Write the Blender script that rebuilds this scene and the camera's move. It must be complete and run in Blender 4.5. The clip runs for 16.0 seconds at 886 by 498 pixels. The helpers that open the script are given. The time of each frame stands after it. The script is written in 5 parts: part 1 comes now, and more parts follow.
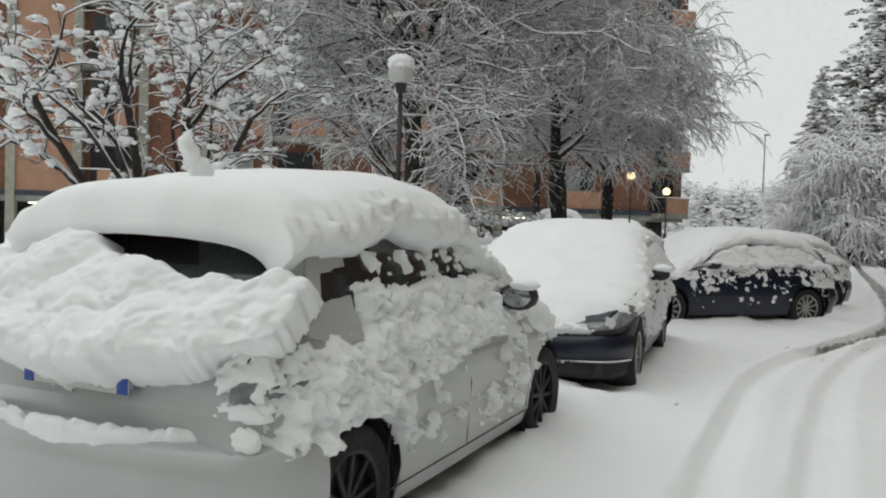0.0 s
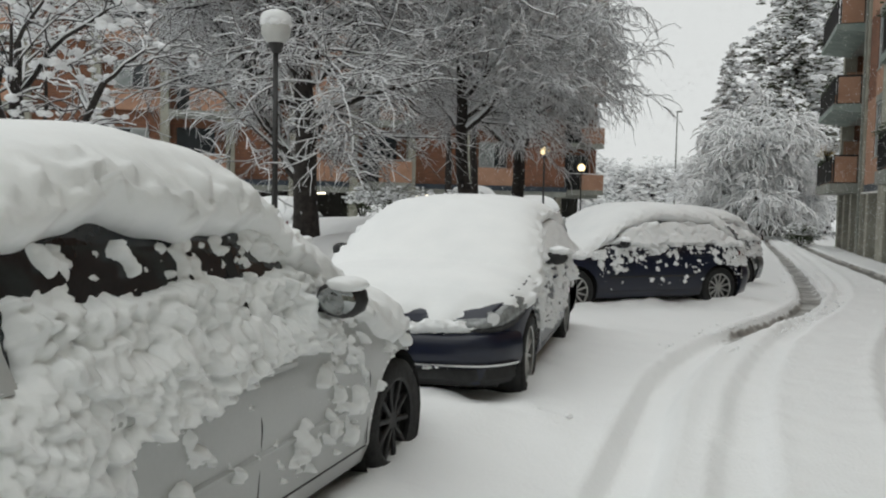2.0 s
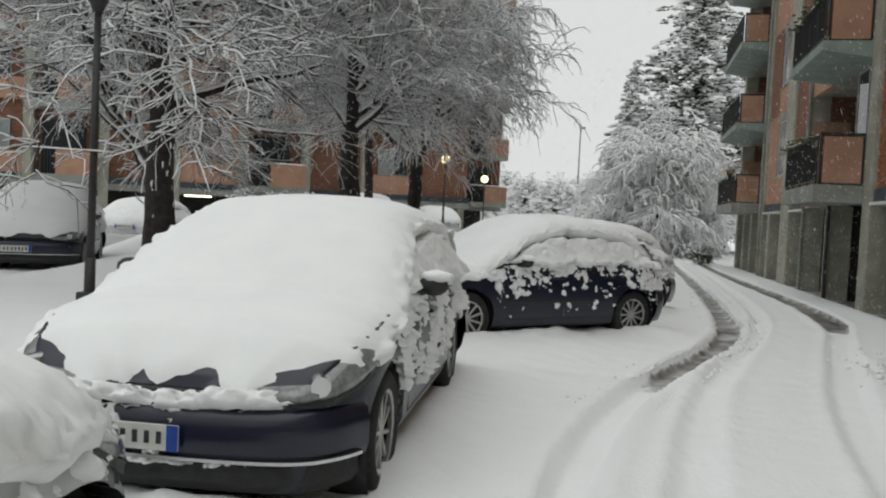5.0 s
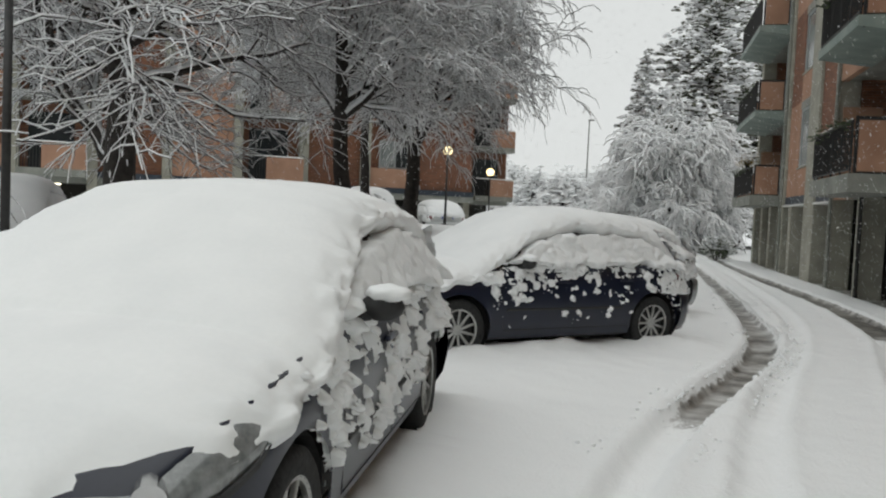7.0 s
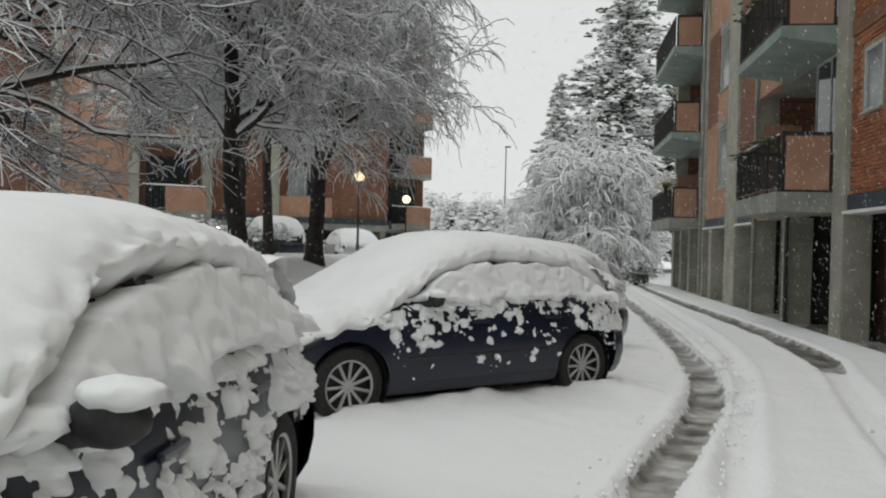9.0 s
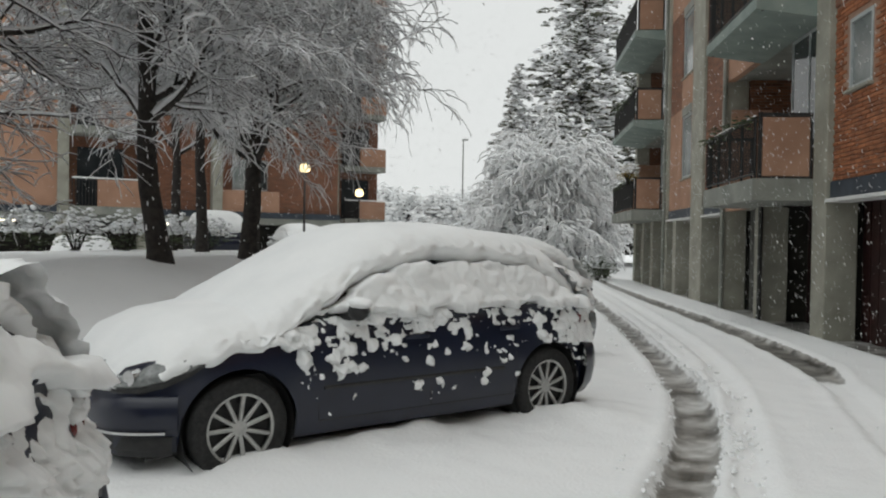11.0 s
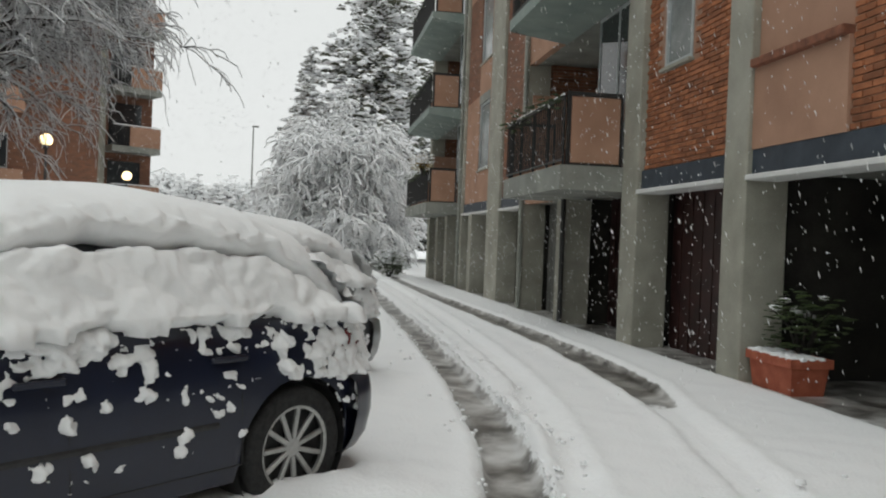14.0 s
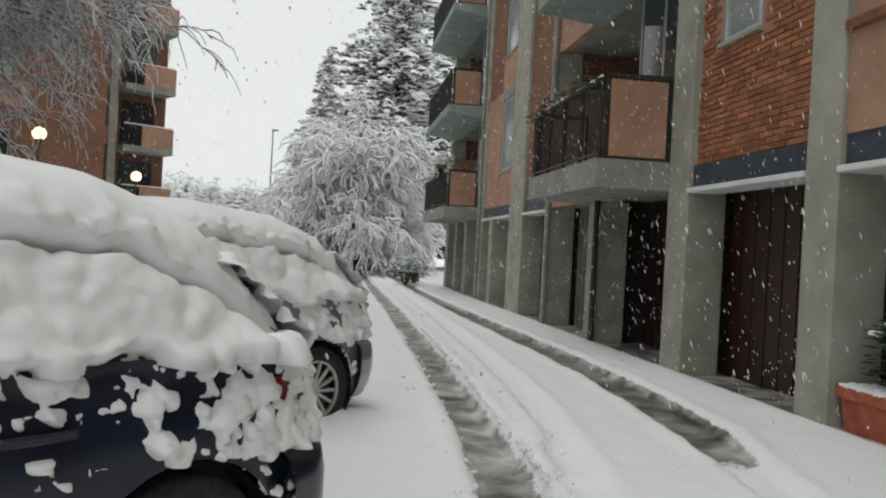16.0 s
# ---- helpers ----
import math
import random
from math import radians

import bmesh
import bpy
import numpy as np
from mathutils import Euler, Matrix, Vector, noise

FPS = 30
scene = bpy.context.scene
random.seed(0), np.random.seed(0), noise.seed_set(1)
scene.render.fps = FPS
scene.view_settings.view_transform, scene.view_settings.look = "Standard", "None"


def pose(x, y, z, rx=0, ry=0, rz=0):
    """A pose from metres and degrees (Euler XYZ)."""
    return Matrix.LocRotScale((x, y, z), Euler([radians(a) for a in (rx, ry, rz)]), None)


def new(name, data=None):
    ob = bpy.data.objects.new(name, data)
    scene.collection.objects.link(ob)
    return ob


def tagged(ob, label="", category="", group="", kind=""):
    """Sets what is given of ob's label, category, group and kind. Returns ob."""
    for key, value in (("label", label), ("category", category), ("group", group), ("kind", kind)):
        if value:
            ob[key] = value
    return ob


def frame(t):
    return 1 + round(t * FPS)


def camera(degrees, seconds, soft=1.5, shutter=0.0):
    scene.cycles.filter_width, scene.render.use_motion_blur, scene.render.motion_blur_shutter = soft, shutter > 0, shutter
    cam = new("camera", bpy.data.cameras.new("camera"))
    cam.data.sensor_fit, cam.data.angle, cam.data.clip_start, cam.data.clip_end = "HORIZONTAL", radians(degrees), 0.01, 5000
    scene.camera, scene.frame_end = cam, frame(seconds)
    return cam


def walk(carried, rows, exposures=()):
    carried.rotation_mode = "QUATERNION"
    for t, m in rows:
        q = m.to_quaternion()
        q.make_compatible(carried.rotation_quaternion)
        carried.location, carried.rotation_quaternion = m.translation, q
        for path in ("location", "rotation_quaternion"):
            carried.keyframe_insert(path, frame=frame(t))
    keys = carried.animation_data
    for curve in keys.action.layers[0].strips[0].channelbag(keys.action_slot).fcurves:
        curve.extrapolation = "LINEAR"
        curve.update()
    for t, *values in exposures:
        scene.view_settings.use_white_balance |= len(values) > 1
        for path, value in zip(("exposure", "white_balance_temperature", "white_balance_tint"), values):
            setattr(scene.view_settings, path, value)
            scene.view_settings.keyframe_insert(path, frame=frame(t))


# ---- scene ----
cam = camera(57.5, 16.0, 2.1)
METRES, EYE, TILT, LEAN, TURN = 12.0, 1.52, 0.0, 0.0, 25.1
ROWS = [
    (0.0, 0.0, 0.0, 0.0, 0.06, -1.89, -1.71),
    (0.5, 0.0105, 0.0234, -0.0014, -2.5, -1.87, -0.96),
    (1.0, 0.0209, 0.048, -0.0018, -3.56, -3.12, -1.01),
    (1.5, 0.0308, 0.0746, -0.0006, -7.31, -3.2, -0.45),
    (2.0, 0.0425, 0.1004, -0.0003, -5.48, -3.28, -1.15),
    (2.5, 0.0492, 0.1268, -0.0045, -6.36, -5.63, 0.18),
    (3.0, 0.0544, 0.1484, -0.0009, -7.27, -5.55, 1.76),
    (3.5, 0.0635, 0.1757, -0.0003, -7.71, -3.34, -1.49),
    (4.0, 0.0717, 0.2036, -0.0002, -9.96, -3.01, -1.87),
    (4.5, 0.0834, 0.2306, -0.0012, -12.2, -2.34, -1.62),
    (5.0, 0.0942, 0.259, -0.0022, -12.18, -2.31, -2.82),
    (7.5, 0.1501, 0.4048, -0.0036, -11.55, -2.74, -2.57),
    (8.0, 0.1627, 0.4341, -0.0041, -14.47, -1.68, -0.86),
    (8.5, 0.1765, 0.4656, -0.004, -14.33, -1.55, -1.66),
    (9.0, 0.1873, 0.4947, -0.0041, -17.21, -0.45, -1.52),
    (11.5, 0.2588, 0.6397, -0.0046, -21.53, -0.77, -1.14),
    (12.0, 0.2756, 0.6664, -0.0058, -24.88, 0.14, -1.64),
    (12.5, 0.2895, 0.6926, -0.0074, -28.07, -0.02, -0.29),
    (13.0, 0.3075, 0.7196, -0.0095, -31.55, -1.26, -0.41),
    (13.5, 0.3283, 0.7482, -0.0102, -32.01, -1.2, -2.7),
    (14.0, 0.3506, 0.7766, -0.0113, -34.55, -0.66, -2.22),
    (14.5, 0.3737, 0.8028, -0.0124, -34.51, -1.98, -2.72),
    (15.0, 0.3951, 0.8319, -0.0131, -33.6, -2.23, -2.94),
    (15.5, 0.4165, 0.8599, -0.0157, -33.17, -1.91, -3.14),
    (16.0, 0.437, 0.8893, -0.0154, -33.01, -0.13, -3.03),
]
walk(cam, [(t, pose(0, 0, EYE, TILT, LEAN, TURN) @ pose(METRES * x, METRES * y, METRES * z, 90 + pitch, roll, yaw)) for t, x, y, z, yaw, pitch, roll in ROWS],
     [(0, 0.0), (5, 0.0), (8, 0.04), (12, 0.1), (16, 0.18)])
# ---- world: an even overcast sky and a broad, weak sun ----
SUN_UP, SUN_ROUND = radians(76), radians(200)
world = bpy.data.worlds.new("overcast_sky")
scene.world = world
world.use_nodes = True
wn, wl = world.node_tree.nodes, world.node_tree.links
sky = wn.new("ShaderNodeTexSky")
sky.sky_type, sky.sun_disc, sky.sun_elevation, sky.sun_rotation = "NISHITA", False, SUN_UP, SUN_ROUND
pale = wn.new("ShaderNodeHueSaturation")
pale.inputs["Saturation"].default_value = 0.08
pale.inputs["Value"].default_value = 0.10
cloud = wn.new("ShaderNodeMix")
cloud.data_type = "RGBA"
cloud.inputs["Factor"].default_value = 0.9
cloud.inputs["B"].default_value = (0.738, 0.762, 0.752, 1)
wl.new(sky.outputs[0], pale.inputs["Color"])
wl.new(pale.outputs[0], cloud.inputs["A"])
wl.new(cloud.outputs["Result"], wn["Background"].inputs["Color"])
wn["Background"].inputs["Strength"].default_value = 1.0
sun = new("sun", bpy.data.lights.new("sun", "SUN"))
sun.data.energy, sun.data.angle, sun.data.color = 0.75, radians(70), (0.96, 1, 0.98)
sun.rotation_euler = (radians(14), 0, radians(-20))


# ---- materials ----
def surf(name, c1, c2, scale=6.0, rough=0.7, bump=0.2, fine=60.0, metal=0.0, island=0.0, random_ob=0.0, alpha_dirt=None, coat=0.0, dist=0.01):
    """Two colours mixed by a broad and a fine noise, with relief; island and random_ob vary it from piece to piece."""
    m = bpy.data.materials.new(name)
    m.use_nodes = True
    n, l = m.node_tree.nodes, m.node_tree.links
    b = n["Principled BSDF"]
    tc = n.new("ShaderNodeTexCoord")
    a, f = n.new("ShaderNodeTexNoise"), n.new("ShaderNodeTexNoise")
    a.inputs["Scale"].default_value, f.inputs["Scale"].default_value = scale, fine
    a.inputs["Detail"].default_value, f.inputs["Detail"].default_value = 5, 4
    geo = n.new("ShaderNodeNewGeometry")
    l.new(geo.outputs["Position"], a.inputs["Vector"])
    l.new(geo.outputs["Position"], f.inputs["Vector"])
    add = n.new("ShaderNodeMath")
    add.operation = "MULTIPLY_ADD"
    add.inputs[1].default_value = 0.35
    l.new(f.outputs["Fac"], add.inputs[0])
    l.new(a.outputs["Fac"], add.inputs[2])
    ramp = n.new("ShaderNodeMapRange")
    ramp.inputs["From Min"].default_value, ramp.inputs["From Max"].default_value = 0.45, 0.9
    l.new(add.outputs[0], ramp.inputs["Value"])
    mix = n.new("ShaderNodeMix")
    mix.data_type = "RGBA"
    mix.inputs["A"].default_value, mix.inputs["B"].default_value = (*c1, 1), (*c2, 1)
    l.new(ramp.outputs[0], mix.inputs["Factor"])
    out = mix.outputs["Result"]
    if island or random_ob:
        src = geo.outputs["Random Per Island"] if island else n.new("ShaderNodeObjectInfo").outputs["Random"]
        hs = n.new("ShaderNodeHueSaturation")
        mr = n.new("ShaderNodeMapRange")
        k = island or random_ob
        mr.inputs["To Min"].default_value, mr.inputs["To Max"].default_value = 1 - k, 1 + k
        l.new(src, mr.inputs["Value"])
        l.new(mr.outputs[0], hs.inputs["Value"])
        l.new(out, hs.inputs["Color"])
        out = hs.outputs[0]
    l.new(out, b.inputs["Base Color"])
    b.inputs["Roughness"].default_value, b.inputs["Metallic"].default_value = rough, metal
    b.inputs["Coat Weight"].default_value = coat
    if bump:
        bp = n.new("ShaderNodeBump")
        bp.inputs["Strength"].default_value, bp.inputs["Distance"].default_value = bump, dist
        l.new(add.outputs[0], bp.inputs["Height"])
        l.new(bp.outputs[0], b.inputs["Normal"])
    return m


def glow(name, col, strength):
    m = bpy.data.materials.new(name)
    m.use_nodes = True
    b = m.node_tree.nodes["Principled BSDF"]
    b.inputs["Base Color"].default_value = (*col, 1)
    b.inputs["Emission Color"].default_value = (*col, 1)
    b.inputs["Emission Strength"].default_value = strength
    return m


SNOW = surf("fresh_snow", (0.86, 0.87, 0.875), (0.92, 0.925, 0.925), 3, 0.75, 0.35, 45, dist=0.012)
SNOW_WET = surf("clinging_snow", (0.84, 0.855, 0.86), (0.92, 0.925, 0.925), 9, 0.65, 0.55, 40, dist=0.012)
SNOW_TREE = surf("tree_snow", (0.86, 0.87, 0.885), (0.92, 0.925, 0.935), 4, 0.8, 0.0, 40)
BARK = surf("bark", (0.012, 0.01, 0.009), (0.05, 0.042, 0.037), 9, 0.9, 0.8, 50, dist=0.02)
TWIG = surf("twig_bark", (0.05, 0.042, 0.044), (0.11, 0.095, 0.1), 5, 0.9, 0.0)
NEEDLE = surf("conifer_needles", (0.055, 0.065, 0.045), (0.12, 0.12, 0.08), 3, 0.8, 0.0)
BRICK = surf("fired_brick", (0.2, 0.07, 0.028), (0.39, 0.145, 0.062), 7, 0.85, 0.5, 70, random_ob=0.3)
BRICK_J = surf("fired_brick_run", (0.2, 0.07, 0.028), (0.39, 0.145, 0.062), 7, 0.85, 0.5, 70, island=0.3)
MORTAR = surf("mortar", (0.26, 0.15, 0.10), (0.38, 0.24, 0.17), 8, 0.95, 0.4)
SALMON = surf("salmon_render", (0.33, 0.185, 0.122), (0.45, 0.265, 0.18), 1.6, 0.9, 0.25, 90)
CONCRETE = surf("concrete", (0.26, 0.255, 0.21), (0.4, 0.39, 0.33), 2.2, 0.9, 0.4, 60)
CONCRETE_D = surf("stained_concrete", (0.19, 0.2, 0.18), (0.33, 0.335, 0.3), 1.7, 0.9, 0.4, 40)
SLABGREEN = surf("grey_green_slab_paint", (0.2, 0.255, 0.23), (0.3, 0.345, 0.315), 2, 0.8, 0.2)
BAND = surf("dark_blue_band", (0.02, 0.03, 0.042), (0.05, 0.065, 0.085), 4, 0.5, 0.2)
IRON = surf("black_iron", (0.012, 0.012, 0.013), (0.03, 0.028, 0.026), 20, 0.5, 0.2)
MAROON = surf("maroon_door_paint", (0.02, 0.008, 0.008), (0.045, 0.015, 0.013), 3, 0.5, 0.2)
# near-black: the shade inside the ground-floor recesses is put into this colour
DARKWALL = surf("dark_plaster", (0.015, 0.014, 0.012), (0.045, 0.042, 0.036), 2, 0.9, 0.3)
GREYDOOR = surf("grey_metal_door", (0.12, 0.12, 0.11), (0.2, 0.2, 0.185), 2, 0.5, 0.2)
RUST = surf("rusty_sill", (0.13, 0.05, 0.03), (0.28, 0.11, 0.06), 12, 0.85, 0.5)
FRAME = surf("grey_window_frame", (0.33, 0.36, 0.36), (0.45, 0.48, 0.48), 5, 0.5, 0.1)
WHITE = surf("white_paint", (0.62, 0.63, 0.62), (0.76, 0.76, 0.74), 4, 0.6, 0.1)
GLASS = surf("dark_window_glass", (0.015, 0.018, 0.02), (0.03, 0.035, 0.038), 2, 0.06, 0.0)
CURTAIN = surf("curtained_glass", (0.16, 0.18, 0.18), (0.32, 0.34, 0.33), 3, 0.15, 0.0)
TERRA = surf("terracotta", (0.3, 0.07, 0.035), (0.45, 0.13, 0.07), 8, 0.8, 0.3)
LEAF = surf("dark_leaves", (0.02, 0.035, 0.012), (0.07, 0.1, 0.03), 9, 0.6, 0.0, island=0.4)
YELLOWLEAF = surf("yellow_leaves", (0.3, 0.2, 0.03), (0.4, 0.28, 0.05), 9, 0.7, 0.0)
PAINT_W = surf("white_car_paint", (0.42, 0.43, 0.425), (0.48, 0.49, 0.485), 2, 0.3, 0.02, coat=0.6)
PAINT_N = surf("navy_car_paint", (0.005, 0.007, 0.019), (0.011, 0.015, 0.034), 2, 0.28, 0.02, coat=0.1)
PAINT_G = surf("grey_car_paint", (0.2, 0.21, 0.22), (0.27, 0.28, 0.28), 2, 0.3, 0.02, metal=0.4, coat=0.6)
PLASTIC = surf("black_plastic", (0.012, 0.012, 0.013), (0.03, 0.03, 0.03), 20, 0.6, 0.2)
RUBBER = surf("tyre_rubber", (0.012, 0.012, 0.012), (0.03, 0.03, 0.03), 30, 0.9, 0.4)
ALLOY = surf("alloy", (0.36, 0.36, 0.35), (0.5, 0.5, 0.48), 15, 0.4, 0.1, metal=0.6)
CHROME = surf("chrome", (0.5, 0.5, 0.5), (0.6, 0.6, 0.6), 9, 0.2, 0.0, metal=1.0)
LENS = surf("headlamp_lens", (0.12, 0.13, 0.13), (0.3, 0.31, 0.31), 18, 0.12, 0.1, coat=0.5)
REDLENS = surf("red_lens", (0.12, 0.008, 0.01), (0.2, 0.02, 0.02), 18, 0.2, 0.0)
PLATE = surf("plate_white", (0.5, 0.5, 0.47), (0.62, 0.62, 0.58), 12, 0.4, 0.0)
PLATEBLUE = surf("plate_blue", (0.01, 0.05, 0.28), (0.02, 0.07, 0.35), 12, 0.4, 0.0)
MIRROR = surf("mirror_glass", (0.35, 0.37, 0.37), (0.45, 0.46, 0.46), 5, 0.1, 0.0, metal=1.0)
LAMP_ON = glow("lit_lamp_globe", (1.0, 0.78, 0.42), 2.2)
LAMP_OFF = surf("opal_globe", (0.5, 0.5, 0.48), (0.6, 0.6, 0.57), 5, 0.3, 0.0)
TUBE_ON = glow("lit_tube", (1.0, 0.9, 0.68), 3.5)
ORANGE_ON = glow("small_orange_lights", (1.0, 0.45, 0.1), 3.0)
POT = surf("white_pot", (0.5, 0.5, 0.47), (0.6, 0.6, 0.57), 6, 0.6, 0.1)


def ground_material():
    """Fresh snow, with wet dirty slush and bare asphalt where the wheels have gone (attribute slush)."""
    m = bpy.data.materials.new("snow_and_slush")
    m.use_nodes = True
    n, l = m.node_tree.nodes, m.node_tree.links
    b = n["Principled BSDF"]
    geo = n.new("ShaderNodeNewGeometry")
    at = n.new("ShaderNodeAttribute")
    at.attribute_name = "slush"

    def noise_at(s, d=5):
        q = n.new("ShaderNodeTexNoise")
        q.inputs["Scale"].default_value, q.inputs["Detail"].default_value = s, d
        l.new(geo.outputs["Position"], q.inputs["Vector"])
        return q.outputs["Fac"]

    def math_(op, a, c=None, v=None):
        q = n.new("ShaderNodeMath")
        q.operation = op
        l.new(a, q.inputs[0])
        if c is not None:
            l.new(c, q.inputs[1])
        if v is not None:
            q.inputs[1].default_value = v
        return q.outputs[0]

    def mix(f, a, c):
        q = n.new("ShaderNodeMix")
        q.data_type = "RGBA"
        l.new(f, q.inputs["Factor"])
        for k, s in (("A", a), ("B", c)):
            if isinstance(s, tuple):
                q.inputs[k].default_value = (*s, 1)
            else:
                l.new(s, q.inputs[k])
        return q.outputs["Result"]

    fine, mid, big = noise_at(38), noise_at(7), noise_at(1.2)
    snow = mix(big, (0.86, 0.87, 0.875), (0.92, 0.925, 0.925))
    wr = n.new("ShaderNodeMapRange")
    wr.inputs["From Min"].default_value, wr.inputs["From Max"].default_value = 0.38, 0.66
    l.new(noise_at(3.4, 6), wr.inputs["Value"])
    deep = n.new("ShaderNodeMapRange")
    deep.inputs["From Min"].default_value, deep.inputs["From Max"].default_value = 0.35, 0.65
    bare = math_("MULTIPLY", math_("MAXIMUM", math_("SUBTRACT", at.outputs["Fac"], v=1.0), v=0.0), v=0.5)
    l.new(math_("SUBTRACT", noise_at(1.7, 3), bare), deep.inputs["Value"])
    wet = mix(wr.outputs[0], (0.045, 0.038, 0.03), (0.36, 0.345, 0.32))
    wet = mix(deep.outputs[0], wet, mix(wr.outputs[0], (0.3, 0.285, 0.26), (0.62, 0.615, 0.6)))
    edge = math_("ADD", at.outputs["Fac"], math_("MULTIPLY", math_("SUBTRACT", math_("ADD", mid, fine), v=1.0), v=0.75))
    mr = n.new("ShaderNodeMapRange")
    mr.inputs["From Min"].default_value, mr.inputs["From Max"].default_value = 0.42, 0.6
    l.new(edge, mr.inputs["Value"])
    l.new(mix(mr.outputs[0], snow, wet), b.inputs["Base Color"])
    rr = n.new("ShaderNodeMapRange")
    rr.inputs["To Min"].default_value, rr.inputs["To Max"].default_value = 0.75, 0.3
    l.new(mr.outputs[0], rr.inputs["Value"])
    l.new(rr.outputs[0], b.inputs["Roughness"])
    bp = n.new("ShaderNodeBump")
    bp.inputs["Strength"].default_value, bp.inputs["Distance"].default_value = 0.35, 0.02
    l.new(math_("ADD", mid, fine), bp.inputs["Height"])
    l.new(bp.outputs[0], b.inputs["Normal"])
    return m


GROUND = ground_material()


def brick_wall_material():
    """Distant brickwork: courses and joints by the brick texture, over the wall's own run (object coordinates, metres)."""
    m = bpy.data.materials.new("far_brickwork")
    m.use_nodes = True
    n, l = m.node_tree.nodes, m.node_tree.links
    b = n["Principled BSDF"]
    tc = n.new("ShaderNodeTexCoord")
    sep, com = n.new("ShaderNodeSeparateXYZ"), n.new("ShaderNodeCombineXYZ")
    l.new(tc.outputs["Object"], sep.inputs[0])
    add = n.new("ShaderNodeMath")
    l.new(sep.outputs["X"], add.inputs[0])
    l.new(sep.outputs["Y"], add.inputs[1])
    l.new(add.outputs[0], com.inputs["X"])
    l.new(sep.outputs["Z"], com.inputs["Y"])
    t = n.new("ShaderNodeTexBrick")
    t.inputs["Scale"].default_value = 1.0
    t.inputs["Brick Width"].default_value, t.inputs["Row Height"].default_value, t.inputs["Mortar Size"].default_value = 0.25, 0.07, 0.008
    t.inputs["Color1"].default_value, t.inputs["Color2"].default_value = (0.15, 0.062, 0.035, 1), (0.26, 0.105, 0.055, 1)
    t.inputs["Mortar"].default_value = (0.2, 0.13, 0.095, 1)
    l.new(com.outputs[0], t.inputs["Vector"])
    q = n.new("ShaderNodeTexNoise")
    q.inputs["Scale"].default_value = 0.7
    l.new(tc.outputs["Object"], q.inputs["Vector"])
    h = n.new("ShaderNodeHueSaturation")
    mr = n.new("ShaderNodeMapRange")
    mr.inputs["To Min"].default_value, mr.inputs["To Max"].default_value = 0.6, 1.3
    l.new(q.outputs["Fac"], mr.inputs["Value"])
    l.new(mr.outputs[0], h.inputs["Value"])
    l.new(t.outputs["Color"], h.inputs["Color"])
    l.new(h.outputs[0], b.inputs["Base Color"])
    b.inputs["Roughness"].default_value = 0.9
    bp = n.new("ShaderNodeBump")
    bp.inputs["Strength"].default_value, bp.inputs["Distance"].default_value = 0.5, 0.01
    l.new(t.outputs["Fac"], bp.inputs["Height"])
    bp.invert = True
    l.new(bp.outputs[0], b.inputs["Normal"])
    return m


FARBRICK = brick_wall_material()


# ---- mesh helpers ----
def thing(name, x=0, y=0, z=0, rz=0, label="", category="", group="", kind=""):
    ob = new(name)
    ob.matrix_basis = pose(x, y, z, 0, 0, rz)
    return tagged(ob, label, category, group, kind)


def mesh_of(name, verts, faces, materials, smooth=False, slots=None):
    me = bpy.data.meshes.new(name)
    me.from_pydata([tuple(v) for v in verts], [], [tuple(f) for f in faces])
    for m in (materials if isinstance(materials, (list, tuple)) else [materials]):
        me.materials.append(m)
    if slots is not None:
        me.polygons.foreach_set("material_index", np.asarray(slots, dtype=np.int32))
    if smooth:
        me.polygons.foreach_set("use_smooth", np.ones(len(me.polygons), dtype=bool))
    me.update()
    return me


def part(name, data, material, parent, label="", smooth=False):
    """One mesh object under a thing or a part, from a bmesh or a mesh."""
    if isinstance(data, bmesh.types.BMesh):
        me = bpy.data.meshes.new(name)
        data.to_mesh(me)
        data.free()
        me.materials.append(material)
        if smooth:
            me.polygons.foreach_set("use_smooth", np.ones(len(me.polygons), dtype=bool))
        data = me
    ob = new(name, data)
    if parent is not None:
        ob.parent = parent
    return tagged(ob, label)


def block(x0, x1, y0, y1, z0, z1, bevel=0.0, bm=None):
    """A box with its edges taken off, added to bm or in a bmesh of its own."""
    own = bmesh.new()
    bmesh.ops.create_cube(own, size=1)
    bmesh.ops.transform(own, matrix=Matrix.Translation(((x0 + x1) / 2, (y0 + y1) / 2, (z0 + z1) / 2)) @ Matrix.Diagonal((x1 - x0, y1 - y0, z1 - z0, 1)), verts=own.verts)
    if bevel:
        bmesh.ops.bevel(own, geom=own.edges[:], offset=bevel, segments=1, affect="EDGES")
    if bm is None:
        return own
    tmp = bpy.data.meshes.new("tmp")
    own.to_mesh(tmp)
    own.free()
    bm.from_mesh(tmp)
    bpy.data.meshes.remove(tmp)
    return bm


def rod(bm, a, b, r0, r1=None, seg=8):
    """A round bar from a to b, added to bm."""
    a, b = Vector(a), Vector(b)
    d = b - a
    m = Matrix.Translation((a + b) / 2) @ d.to_track_quat("Z", "Y").to_matrix().to_4x4()
    bmesh.ops.create_cone(bm, cap_ends=True, segments=seg, radius1=r0, radius2=r0 if r1 is None else r1, depth=d.length, matrix=m)
    return bm


def ball(bm, c, r, sub=2, squash=(1, 1, 1)):
    bmesh.ops.create_icosphere(bm, subdivisions=sub, radius=r, matrix=Matrix.Translation(c) @ Matrix.Diagonal((*squash, 1)))
    return bm


_ico = {}


